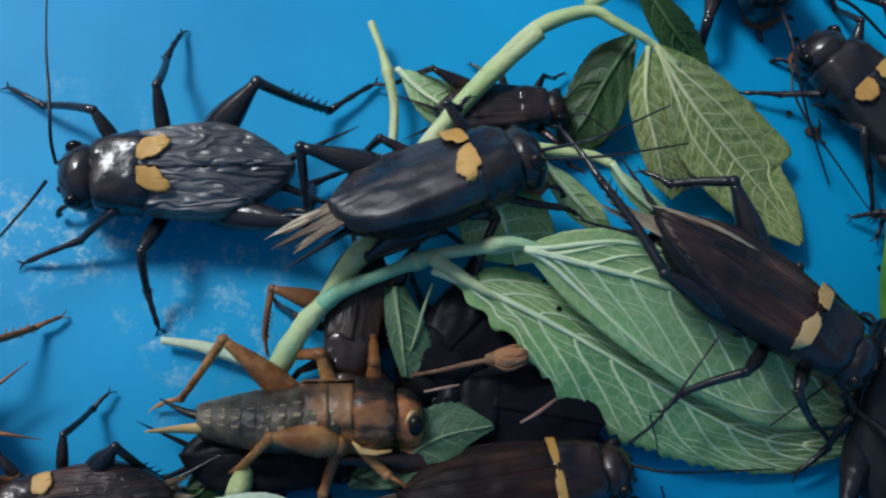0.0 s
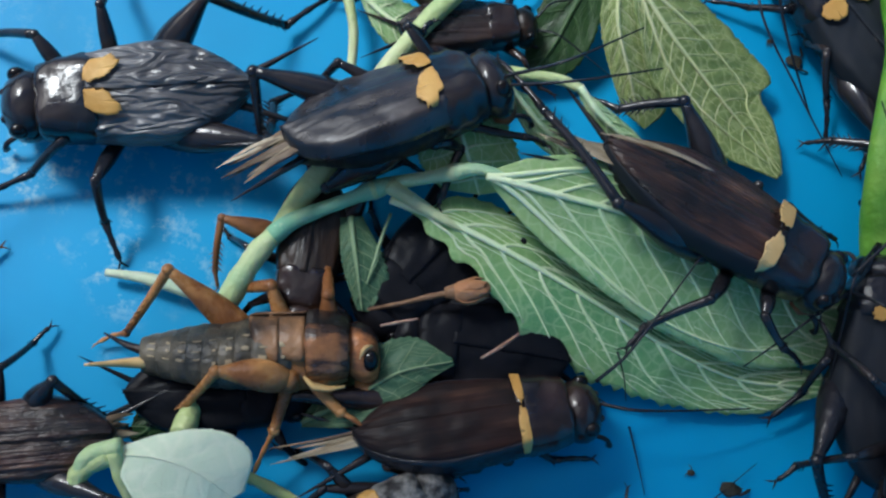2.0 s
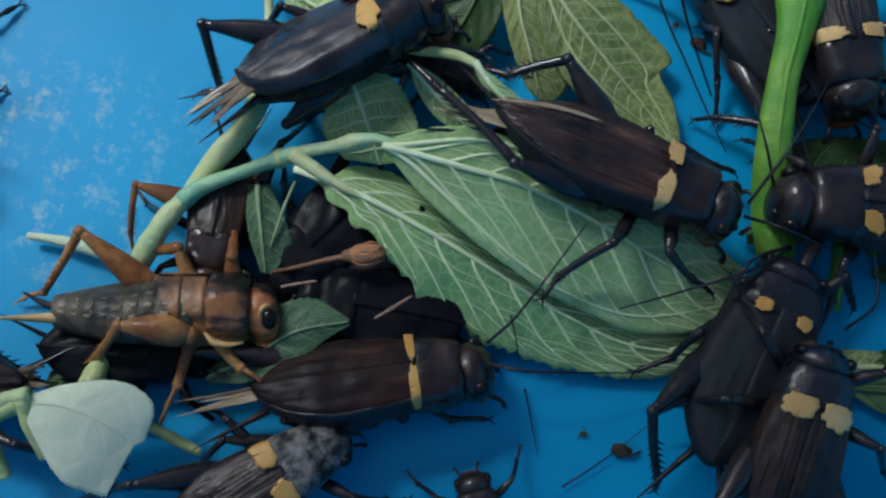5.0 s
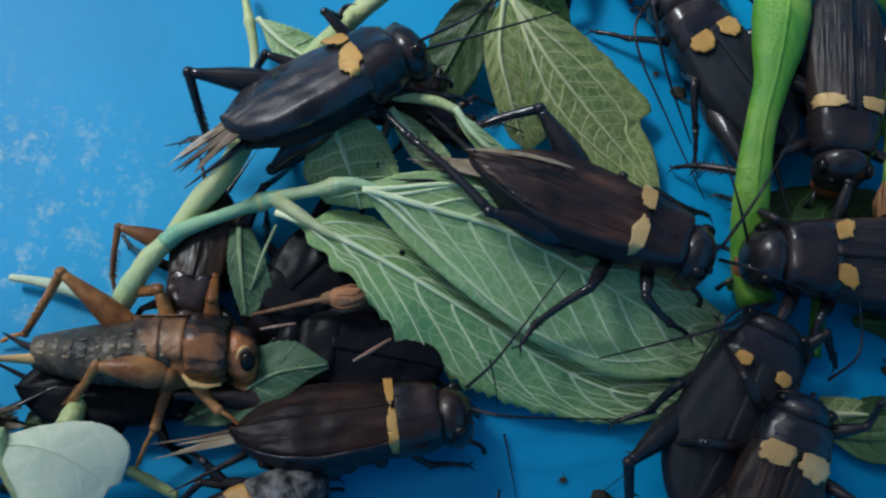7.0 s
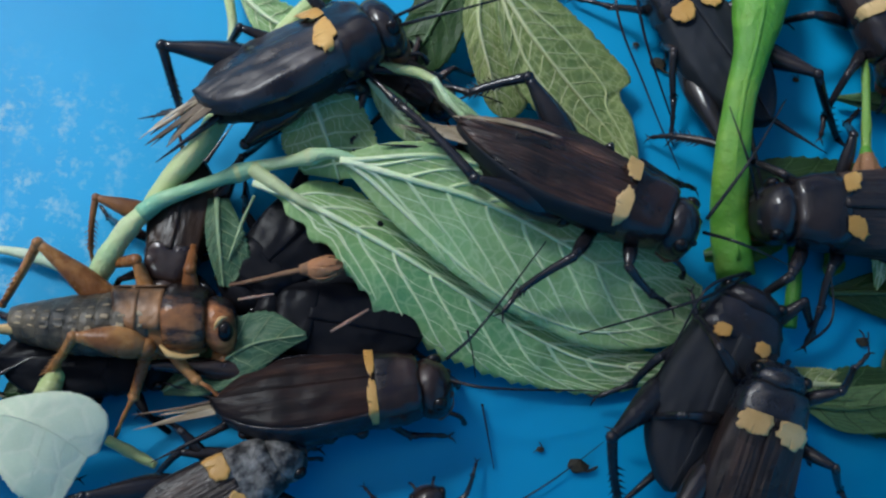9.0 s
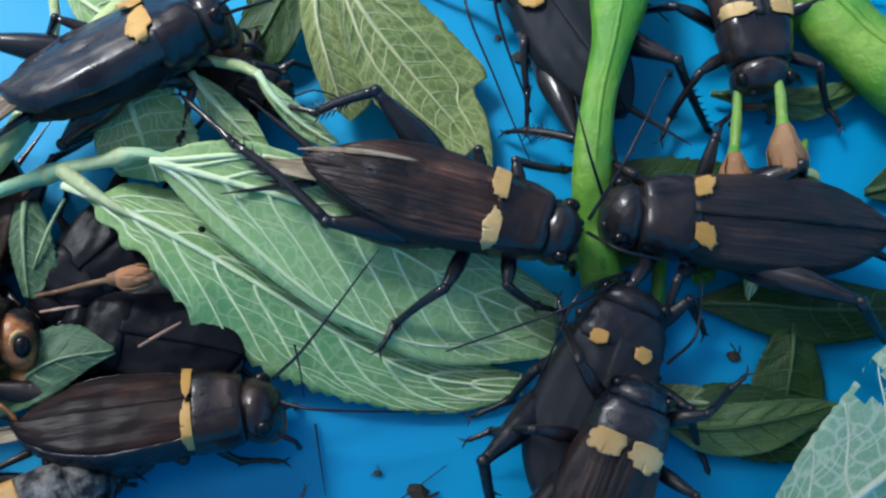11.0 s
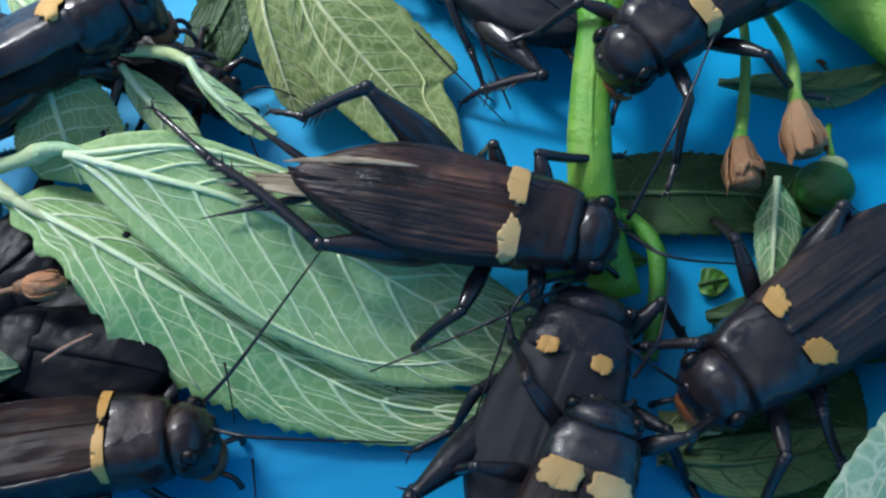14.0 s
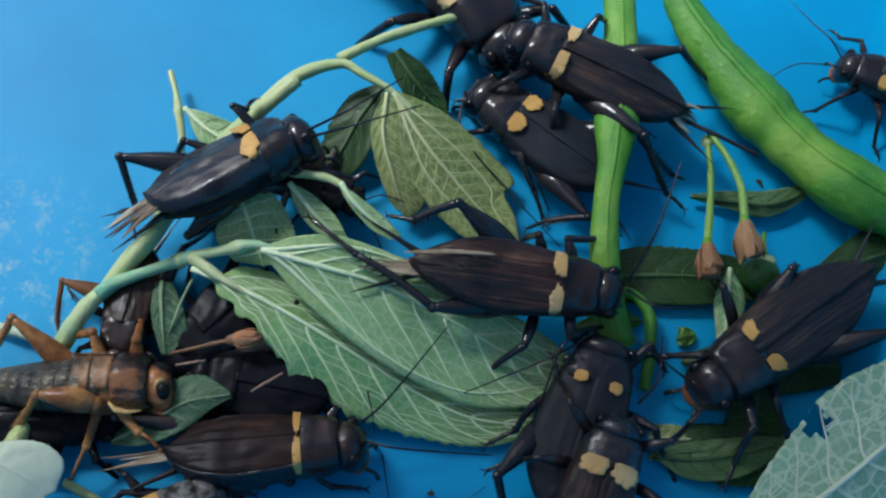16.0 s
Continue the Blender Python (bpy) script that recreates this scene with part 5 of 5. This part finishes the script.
c_shy = cricket("small brown-headed cricket half hidden behind the climbing cricket", pose(-0.00228, 0.03379, 0.00500, -10.0, -0.0, 18.5), size=0.629, wing=WING_DULL, shell=BROWN_BLACK, head_mat=BANDED, spots=None, seed=13)
c_feeder = cricket("dark brown-winged cricket feeding on top of the pale leaf", pose(0.03376, 0.02074, 0.01016, -6.0, 7.1, 3.2), size=1.040,
    legs=dict(hl=((-8.3, 7.6, 3.2), (-13.3, 5.1, 0.2), (-16.3, 5.4, -1.2)), hr=((-9.5, -5.2, 1.9), (-19.5, -0.2, 1.4), (-25.8, 3.6, -0.5)), ml=((2.4, 5.8, 0.2), (1.7, 5.9, -4.0), (0.8, 5.2, -5.9)), mr=((2.4, -8.0, 0.1), (-1.1, -11.8, -4.2), (-1.8, -14.4, -4.4)), fl=((6.2, 6.0, -0.6), (11.5, 7.4, -3.5), (13.5, 8.3, -4.5)), fr=((8.1, -6.0, -0.9), (11.6, -6.8, -2.9), (14.6, -6.4, -4.8))),
    feelers=[[(14.1, 1.8, 0.6), (15.5, 7.3, 4.9), (17.8, 16.9, 4.7)], [(14.4, 0.8, -0.3), (17.3, -1.1, 3.3), (24.1, -0.2, 1.6)]], wing=WING_BROWN, width=0.95, collar=BROWN_BLACK, tails=6.5, long=0.94, fringe=True, patch=(0.075, 0.16, 0.82), spots=CREAM, tip=1.9, frill=0.7, fan=0.8, flank=WING_MATT, seed=14)
c_young = nymph("brown young cricket with amber legs and a ringed abdomen", pose(-0.01277, -0.00224, 0.00575, -60.0, -1.3, 14.6), size=0.826,
    legs=dict(hl=((-8.4, 1.6, 7.6), (-13.3, 4.2, 0.4), (-16.1, 4.7, -0.7)), hr=((2.6, -3.7, -1.4), (-3.6, -5.2, 0.3), (-7.5, -1.6, -5.0), (-8.8, -0.7, -6.4)), mr=((2.3, -2.6, -3.0), (1.1, -3.0, -6.7), (-1.0, -3.2, -11.1)), fr=((5.0, -2.2, -2.6), (7.3, -3.4, -4.8), (9.9, -4.4, -6.5)), ml=((0.9, 1.9, 5.8), (-2.3, 4.6, 4.6), (-3.1, 5.4, 4.0)), fl=((6.2, 1.6, 4.9), (6.0, 4.7, 6.4), (6.1, 6.3, 7.1))))
c_dark = cricket("dark brown cricket resting on the blue floor under the leaf", pose(0.00623, -0.00488, 0.00521, -22.0, -1.2, 19.0), size=0.980,
    legs=dict(fr=((6.1, -1.7, -3.1), (8.4, -2.6, -5.3), (12.3, -2.7, -6.3)), mr=((1.5, -1.2, -2.9), (-1.7, -2.2, -5.2), (-3.5, -3.9, -6.3)), hr=((-7.8, -2.6, 0.1), (-3.3, -2.9, -4.4), (-1.1, -2.7, -5.5)), hl=((-16.5, 4.6, 2.9), (-10.1, 8.6, 1.0), (-9.7, 8.5, -0.1))),
    feelers=[[(12.4, 0.3, 0.6), (16.2, -1.3, 1.0), (28.0, -1.5, -2.4)], [(12.6, 1.7, 2.3), (15.6, 2.9, 4.8), (23.4, 9.2, 10.1)]], wing=WING_DARK, shell=BROWN_BLACK, shin=BLACK, tails=9, patch=(0.045, 0.1, 0.98), long=0.85, width=0.96, frill=0.5, fan=0.4, flank=BLACK_MATT, seed=16)
# The next four carry the recess shade in their blackened shells.
c_hidden = cricket("black cricket hidden under the serrated leaf, blackened for the shade there", pose(0.00851, 0.00325, 0.00333, 0.0, -1.0, -175.5), size=0.761,
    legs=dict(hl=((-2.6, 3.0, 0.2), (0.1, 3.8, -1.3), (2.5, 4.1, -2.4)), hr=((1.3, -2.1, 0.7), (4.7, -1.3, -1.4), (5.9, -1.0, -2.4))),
    feelers=[], wing=SHADED_BLACK, shell=SHADED_BLACK, spots=None, width=1.3, seed=17)
c_buried = cricket("black cricket buried between the leaves, blackened for the shade there", pose(0.00753, 0.00649, 0.00263, 0.0, -1.0, -136.0), size=0.747,
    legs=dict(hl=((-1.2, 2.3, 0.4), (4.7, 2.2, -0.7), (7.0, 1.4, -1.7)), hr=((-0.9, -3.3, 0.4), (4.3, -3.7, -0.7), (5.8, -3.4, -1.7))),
    feelers=[], wing=SHADED_BLACK, shell=SHADED_BLACK, spots=None, width=1.25, seed=31)
c_below = cricket("black cricket squeezed below the leaf stalk, blackened for the shade there", pose(0.00092, 0.01074, 0.00350, 0.0, -0.0, -121.1), size=0.721,
    feelers=[], wing=SHADED_BLACK, shell=SHADED_BLACK, spots=None, width=1.35, seed=28)
c_nether = cricket("black cricket beneath the young brown one, blackened for the shade there", pose(-0.01716, -0.00709, 0.00260, 0.0, -0.0, 12.8), size=0.748,
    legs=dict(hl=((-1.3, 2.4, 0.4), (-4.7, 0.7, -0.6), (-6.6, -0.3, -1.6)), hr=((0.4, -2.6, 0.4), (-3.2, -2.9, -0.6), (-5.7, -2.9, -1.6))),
    feelers=[], wing=SHADED_BLACK, shell=SHADED_BLACK, spots=None, width=1.1, seed=32)
c_under = cricket("dark striped cricket squeezed under the stalk", pose(-0.01123, 0.00984, 0.00350, 0.0, -0.0, -84.3), size=0.719,
    legs=dict(hr=((-0.4, -8.7, 1.5), (4.2, -8.9, -1.5), (5.7, -8.5, -2.5))),
    feelers=[], wing=BANDED, shell=BROWN_BLACK, spots=None, odd=dict(hr=RUST), seed=18)
c_grey = cricket("cricket with a grey mottled collar and ochre patches", pose(-0.00064, -0.01763, 0.00521, 0.0, -1.4, 45.6), size=0.854,
    legs=dict(fl=((0.9, 5.6, -0.2), (-2.7, 5.0, -3.1), (-6.5, 6.5, -4.0))),
    feelers=[], wing=WING_DULL, collar=MOTTLED, head_mat=MOTTLED, patch=(0.13, 0.2, 0.86), seed=19)
c_edge = cricket("brown cricket at the tub's stained side", pose(-0.03126, -0.01498, 0.00500, 0.0, -0.0, -161.8), size=0.817,
    legs=dict(hr=((-3.4, -4.8, 4.0), (-7.6, -0.8, -3.5), (-8.6, -0.5, -4.4))),
    feelers=[], wing=WING_BROWN, shell=BROWN_BLACK, thigh=BLACK, tails=3, seed=20)
c_gone = cricket("dark cricket with pale brown tail threads by the stained side", pose(-0.05121, -0.01319, 0.00500, 0.0, -0.0, -152.1), size=0.847,
    feelers=[], wing=WING_DULL, shin=RUST, seed=29)
c_pair_low = cricket("black cricket crouching under its mate, small ochre patches", pose(0.04597, 0.00657, 0.00475, 0.0, -3.3, 74.5), size=1.060,
    legs=dict(ml=((0.2, 6.2, 1.2), (-3.0, 7.0, -2.1), (-5.9, 9.7, -2.9)), hl=((-9.6, 7.6, 3.8), (-14.7, 3.1, -1.9), (-15.8, 2.7, -2.8)), fl=((7.1, 4.3, 0.8), (6.1, 3.3, -2.1), (4.6, 2.5, -3.0)), fr=((12.6, -5.0, 0.5), (11.6, -7.4, -2.4), (11.0, -8.4, -3.4))),
    feelers=[[(12.6, 1.3, 0.6), (7.5, 4.9, 3.4), (3.0, 9.5, 2.6), (-1.7, 14.6, 1.9)], [(12.6, 1.6, 0.6), (8.0, 5.4, 4.3), (2.9, 5.6, 2.6), (-1.7, 5.6, 0.9)]], wing=WING_MATT, shell=BLACK_MATT, patch=(0.07, 0.26, 0.52), width=1.1, long=0.85, hunch=0.74, seed=21)
c_pair_top = cricket("black cricket mounting its mate, broad ochre patches", pose(0.05067, -0.00091, 0.00873, 0.0, -11.3, 90.9), size=0.940,
    feelers=[[(12.4, -1.2, 0.4), (15.4, -1.8, 3.9), (20.7, -1.3, 0.7)]], wing=WING_DULL, patch=(0.125, 0.10, 0.68), spots=CREAM, long=0.85, collar=POLISHED, head_mat=POLISHED, hunch=0.74, seed=22)
c_rival = cricket("black cricket with finely ridged wings facing the feeding one", pose(0.05880, 0.02774, 0.00639, 0.0, -1.4, -166.6), size=1.068,
    legs=dict(fr=((11.5, -3.5, 2.1), (13.9, -5.9, -0.9), (15.6, -7.9, -4.0)), hr=((-4.9, -5.6, 3.5), (-8.2, -5.2, -3.4), (-11.0, -6.0, -5.6)), ml=((6.3, 5.9, 0.3), (6.9, 9.8, -1.8), (7.6, 13.4, -5.0))),
    feelers=[[(13.9, -1.3, 0.4), (16.4, -4.2, 4.6), (18.1, -9.7, 5.0)]], wing=WING_RIDGED, long=1.02, patch=(0.095, 0.28, 0.64), slant=0.5, seed=23)
c_back = cricket("black cricket behind the green pod, seen from above", pose(0.03916, 0.04410, 0.00440, 0.0, -1.3, 133.7), size=0.970,
    legs=dict(fl=((7.6, 4.3, 0.2), (10.3, 5.7, -2.4), (13.8, 8.4, -3.7)), ml=((1.4, 4.5, 1.6), (-2.8, 6.4, -1.3), (-6.3, 8.4, -3.5)), hl=((-10.6, 6.1, 1.8), (-6.3, 9.0, -1.3), (-4.9, 10.4, -3.3))),
    feelers=[[(13.0, 1.2, 0.4), (9.8, 6.4, 0.6), (-0.9, 9.0, -0.4), (-10.0, 10.6, -1.2)]], wing=WING_MATT, patch=(0.11, 0.15, 0.62), long=0.87, seed=24)
c_rover = cricket("female cricket with straw wing tips and a long needle", pose(0.03856, 0.05374, 0.00868, 0.0, -4.3, 172.6), size=0.970,
    feelers=[], wing=WING_RIDGED, tails=3, needle=11, long=1.0, spots=CREAM, patch=(0.08, 0.2, 0.9), seed=25)
c_front = cricket("small dark cricket on the floor at the pile's lower edge", pose(0.02342, -0.01702, 0.00400, 0.0, -0.0, 116.6), size=0.576,
    feelers=[], seed=26)
c_far = cricket("small black cricket alone on the blue floor", pose(0.08094, 0.06647, 0.00500, 0.0, -0.0, 171.0), size=0.721, seed=27)
c_top = cricket("black cricket at the top of the pile near the pods", pose(0.01434, 0.06688, 0.00500, 0.0, -0.0, -40.0), size=1.366, wing=WING_DULL, spots=CREAM, seed=30, width=0.95)
stem("straw", "reddish straw scrap lying on the dark crickets", [(7.2, 1.6, 8.0), (8.6, 2.9, 8.5), (10.2, 4.7, 8.0)], [0.12, 0.2, 0.12], STRAW_RED, category='straw', n=16)
stem("straw", "pale straw scrap beside the dry bud", [(-2.6, 2.5, 7.0), (-1.1, 3.2, 7.0), (0.7, 4.0, 7.0)], [0.12, 0.16, 0.1], STRAW_RED, category='straw', n=16)
crumb("dark dirt crumb on the blue floor", (34.7, 42.9), 1.00, 1)
crumb("dark dirt crumb on the blue floor", (35.1, -4.2), 1.10, 2)
crumb("dark dirt crumb on the blue floor", (31.0, -3.5), 0.40, 3)
crumb("dark dirt crumb on the blue floor", (63.0, 16.7), 0.70, 4)
crumb("tiny dark dirt crumb on the blue floor", (31.7, 44.6), 0.40, 5)
crumb("tiny dark dirt crumb on the blue floor", (64.7, 49.3), 0.50, 6)
crumb("tiny dark dirt crumb on the blue floor", (50.9, 45.5), 0.40, 7)
hair("black shed antenna lying on the blue floor", [(24.0, -0.6, 0.4), (25.2, -3.3, 0.5), (26.7, -6.7, 0.4)])
hair("thin black antenna lying on the blue floor", [(30.0, -9.2, 0.4), (33.4, -5.7, 0.6), (37.3, -1.1, 0.5)])
hair("thin black antenna across the serrated leaf", [(20.4, 5.7, 5.0), (21.6, 3.4, 4.5), (22.4, 1.5, 3.5)])


def sway(degrees, aside):
    """The upright pod turned about its middle and pushed aside, in degrees and metres."""
    a = radians(degrees)
    return pose(0.0427 + aside - 0.0427 * math.cos(a) + 0.040 * math.sin(a), 0.040 - 0.0427 * math.sin(a) - 0.040 * math.cos(a), 0, 0, 0, degrees)


def motions():
    walk(c_walker, [
        (0, pose(-0.02982, 0.01912, 0.00590, 0.0, -1.4, -163.9)),
        (1, pose(-0.02940, 0.01925, 0.00590, 0.0, -1.4, -161.5)),
        (2.5, pose(-0.02918, 0.01938, 0.00590, 0.0, -1.4, -160.0)),
        (3.2, pose(-0.02980, 0.01920, 0.00590, 0.0, -1.4, -160.0)),
        (5.3, pose(-0.05504, 0.00677, 0.00585, 0.0, -1.7, -157.9)),
        (7, pose(-0.05889, 0.00143, 0.00585, 0.0, -1.7, -157.3)),
        (16, pose(-0.05889, 0.00143, 0.00585, 0.0, -1.7, -157.3)),
    ])
    walk(c_climber, [
        (0, pose(-0.00712, 0.02138, 0.01130, -37.4, -3.0, 33.6)),
        (2.5, pose(-0.00670, 0.02105, 0.01130, -37.4, -3.0, 33.6)),
        (3.2, pose(-0.00640, 0.02130, 0.01130, -37.4, -3.0, 34.5)),
        (5.5, pose(-0.00344, 0.02688, 0.01130, -37.4, -3.0, 43.5)),
        (7, pose(-0.00352, 0.02628, 0.01130, -37.4, -3.0, 43.6)),
        (9, pose(-0.00372, 0.02569, 0.01130, -37.4, -3.0, 42.9)),
        (10, pose(-0.00302, 0.02578, 0.01130, -37.4, -3.0, 43.3)),
        (16, pose(-0.00363, 0.02599, 0.01130, -37.4, -3.0, 44.1)),
    ])
    walk(c_shy, [
        (0, pose(-0.00228, 0.03379, 0.00500, -10.0, -0.0, 18.5)),
        (3, pose(-0.00198, 0.03459, 0.00500, -10.0, -0.0, 16.5)),
        (5.3, pose(0.00490, 0.03115, 0.00400, 0.0, -0.0, -11.5)),
        (16, pose(0.00490, 0.03115, 0.00400, 0.0, -0.0, -11.5)),
    ])
    walk(c_feeder, [
        (0, pose(0.02769, 0.01914, 0.01020, -12.0, 3.0, -21.1)),
        (1.5, pose(0.02640, 0.01900, 0.01020, -12.0, 3.0, -21.0)),
        (2.5, pose(0.02570, 0.02088, 0.01020, -12.0, 3.0, -8.5)),
        (3.2, pose(0.02480, 0.02230, 0.01020, -12.0, 3.0, -5.5)),
        (5.5, pose(0.02679, 0.02203, 0.01020, -12.0, 3.0, -8.1)),
        (7, pose(0.02616, 0.02187, 0.01020, -12.0, 3.0, -6.1)),
        (9, pose(0.02690, 0.02223, 0.01020, -12.0, 3.0, -7.4)),
        (10, pose(0.02853, 0.02129, 0.01020, -8.0, 3.0, -2.0)),
        (12.5, pose(0.03182, 0.02200, 0.01020, 12.0, 4.0, 4.5)),
        (13, pose(0.03251, 0.02112, 0.01020, 12.0, 4.0, 7.0)),
        (14, pose(0.03549, 0.02150, 0.01020, 12.0, 4.0, 4.0)),
        (14.5, pose(0.03438, 0.02234, 0.01020, 12.0, 4.0, 6.5)),
        (16, pose(0.03412, 0.02290, 0.01020, 12.0, 4.0, 7.5)),
    ])
    walk(c_dark, [
        (0, pose(0.00740, -0.00470, 0.00520, -20.0, -1.2, 21.5)),
        (2.5, pose(0.00761, -0.00464, 0.00520, -20.0, -1.2, 21.5)),
        (10, pose(0.00831, -0.00477, 0.00520, -20.0, -1.2, 21.2)),
        (13, pose(0.00960, -0.00485, 0.00520, -20.0, -1.2, 22.0)),
        (16, pose(0.00976, -0.00471, 0.00520, -20.0, -1.2, 19.0)),
    ])
    walk(c_pair_low, [
        (0, pose(0.04640, 0.01040, 0.00520, 0.0, -3.4, 95.3)),
        (2.5, pose(0.04653, 0.00991, 0.00520, 0.0, -3.4, 95.3)),
        (3.2, pose(0.04650, 0.00950, 0.00520, 0.0, -3.4, 93.0)),
        (5.5, pose(0.04515, 0.00668, 0.00520, 0.0, -3.4, 74.9)),
        (7, pose(0.04541, 0.00631, 0.00520, 0.0, -3.4, 75.1)),
        (9, pose(0.04594, 0.00636, 0.00520, 0.0, -3.4, 77.0)),
        (10, pose(0.04735, 0.00641, 0.00520, 0.0, -3.4, 75.0)),
        (12.5, pose(0.05020, 0.01095, 0.00520, 0.0, -3.4, 91.1)),
        (13, pose(0.05018, 0.01109, 0.00520, 0.0, -3.4, 91.0)),
        (14, pose(0.04714, 0.00749, 0.00520, 0.0, -3.4, 82.6)),
        (14.5, pose(0.04641, 0.00778, 0.00520, 0.0, -3.4, 84.4)),
        (16, pose(0.04647, 0.00837, 0.00520, 0.0, -3.4, 83.5)),
    ])
    walk(c_pair_top, [
        (0, pose(0.05047, -0.00054, 0.00900, 0.0, -12.0, 99.2)),
        (3, pose(0.05047, -0.00054, 0.00900, 0.0, -12.0, 97.0)),
        (5.5, pose(0.04944, -0.00074, 0.00900, 0.0, -12.0, 84.0)),
        (7, pose(0.04936, -0.00094, 0.00900, 0.0, -12.0, 82.5)),
        (9, pose(0.04987, -0.00080, 0.00900, 0.0, -12.0, 85.4)),
        (10, pose(0.05070, -0.00044, 0.00900, 0.0, -12.0, 81.7)),
        (12.5, pose(0.05083, 0.00007, 0.00900, 0.0, -12.0, 85.0)),
        (13, pose(0.05057, 0.00016, 0.00900, 0.0, -12.0, 86.0)),
        (14, pose(0.05005, -0.00099, 0.00900, 0.0, -12.0, 85.0)),
        (16, pose(0.04935, -0.00059, 0.00900, 0.0, -12.0, 84.5)),
    ])
    walk(c_rival, [
        (0, pose(0.05921, 0.02875, 0.00660, 0.0, -1.3, -169.0)),
        (3, pose(0.05921, 0.02875, 0.00660, 0.0, -1.3, -169.0)),
        (5.5, pose(0.05754, 0.02602, 0.00660, 0.0, -1.3, -170.1)),
        (7, pose(0.05747, 0.02570, 0.00660, 0.0, -1.3, -168.9)),
        (9, pose(0.06041, 0.02892, 0.00660, 0.0, -1.3, -166.2)),
        (10, pose(0.05911, 0.02706, 0.00660, 0.0, -1.3, -167.9)),
        (12.5, pose(0.06035, 0.03016, 0.00660, 0.0, -1.3, -173.2)),
        (13.3, pose(0.06160, 0.03010, 0.00660, 0.0, -1.3, -175.6)),
        (13.6, pose(0.06700, 0.02550, 0.00660, 0.0, -1.3, -150.0)),
        (14, pose(0.06690, 0.02200, 0.00660, 0.0, -1.3, -131.0)),
        (14.5, pose(0.06710, 0.02245, 0.00660, 0.0, -1.3, -130.0)),
        (16, pose(0.06872, 0.02609, 0.00660, 0.0, -1.3, -131.0)),
    ])
    walk(c_back, [
        (0, pose(0.04169, 0.04491, 0.00440, 0.0, -1.3, 148.0)),
        (2.5, pose(0.03960, 0.04440, 0.00440, 0.0, -1.3, 139.0)),
        (5.5, pose(0.03926, 0.04416, 0.00440, 0.0, -1.3, 137.2)),
        (7, pose(0.03916, 0.04410, 0.00440, 0.0, -1.3, 137.5)),
        (10.2, pose(0.03916, 0.04410, 0.00440, 0.0, -1.3, 135.0)),
        (14, pose(0.03218, 0.04763, 0.00443, 0.0, -1.0, 157.0)),
        (14.5, pose(0.03348, 0.04726, 0.00442, 0.0, -1.0, 158.2)),
        (15.5, pose(0.03447, 0.04491, 0.00442, 0.0, -1.0, 160.0)),
        (16, pose(0.03445, 0.04487, 0.00440, 0.0, -1.3, 157.0)),
    ])
    walk(pod_upright, [
        (0, sway(-1.0, 0)),
        (7, sway(-1.0, -0.0002)),
        (10.2, sway(0.5, 0)),
        (12.5, sway(4.0, 0.0001)),
        (13.5, sway(5.2, 0.0005)),
        (14, sway(5.2, 0.0010)),
        (15, sway(5.4, 0.0012)),
        (16, sway(4.8, 0.0005)),
    ])
    walk(c_rover, [
        (0, pose(0.04700, 0.04900, 0.00640, 0.0, -1.1, -70.0)),
        (5.5, pose(0.04700, 0.04750, 0.00640, 0.0, -1.3, -69.0)),
        (6.5, pose(0.05106, 0.04618, 0.00640, 0.0, -1.3, -98.5)),
        (7, pose(0.05086, 0.04634, 0.00640, 0.0, -1.3, -82.0)),
        (8, pose(0.05423, 0.04945, 0.00640, 0.0, -1.4, -74.4)),
        (9, pose(0.05475, 0.05620, 0.00640, 0.0, -1.3, -58.5)),
        (9.5, pose(0.05400, 0.05600, 0.00640, 0.0, -1.3, -52.0)),
        (10, pose(0.05491, 0.05587, 0.00640, 0.0, -1.3, -60.9)),
        (10.2, pose(0.05540, 0.05580, 0.00640, 0.0, -1.3, -66.0)),
        (12.5, pose(0.05500, 0.05200, 0.00640, 0.0, -1.3, -72.0)),
        (13, pose(0.05565, 0.05240, 0.00640, 0.0, -1.3, -74.0)),
        (13.5, pose(0.05350, 0.05216, 0.00640, 0.0, -1.5, -92.0)),
        (14, pose(0.05240, 0.04680, 0.01200, 0.0, 2.0, -124.0)),
        (14.5, pose(0.05340, 0.04680, 0.01300, 0.0, 0.0, -155.0)),
        (15, pose(0.04740, 0.04920, 0.01270, 0.0, -1.0, -162.0)),
        (15.5, pose(0.04284, 0.05030, 0.01130, 0.0, -3.0, -170.0)),
        (16, pose(0.03802, 0.05426, 0.00868, 0.0, -4.3, -190.0)),
    ])


motions()
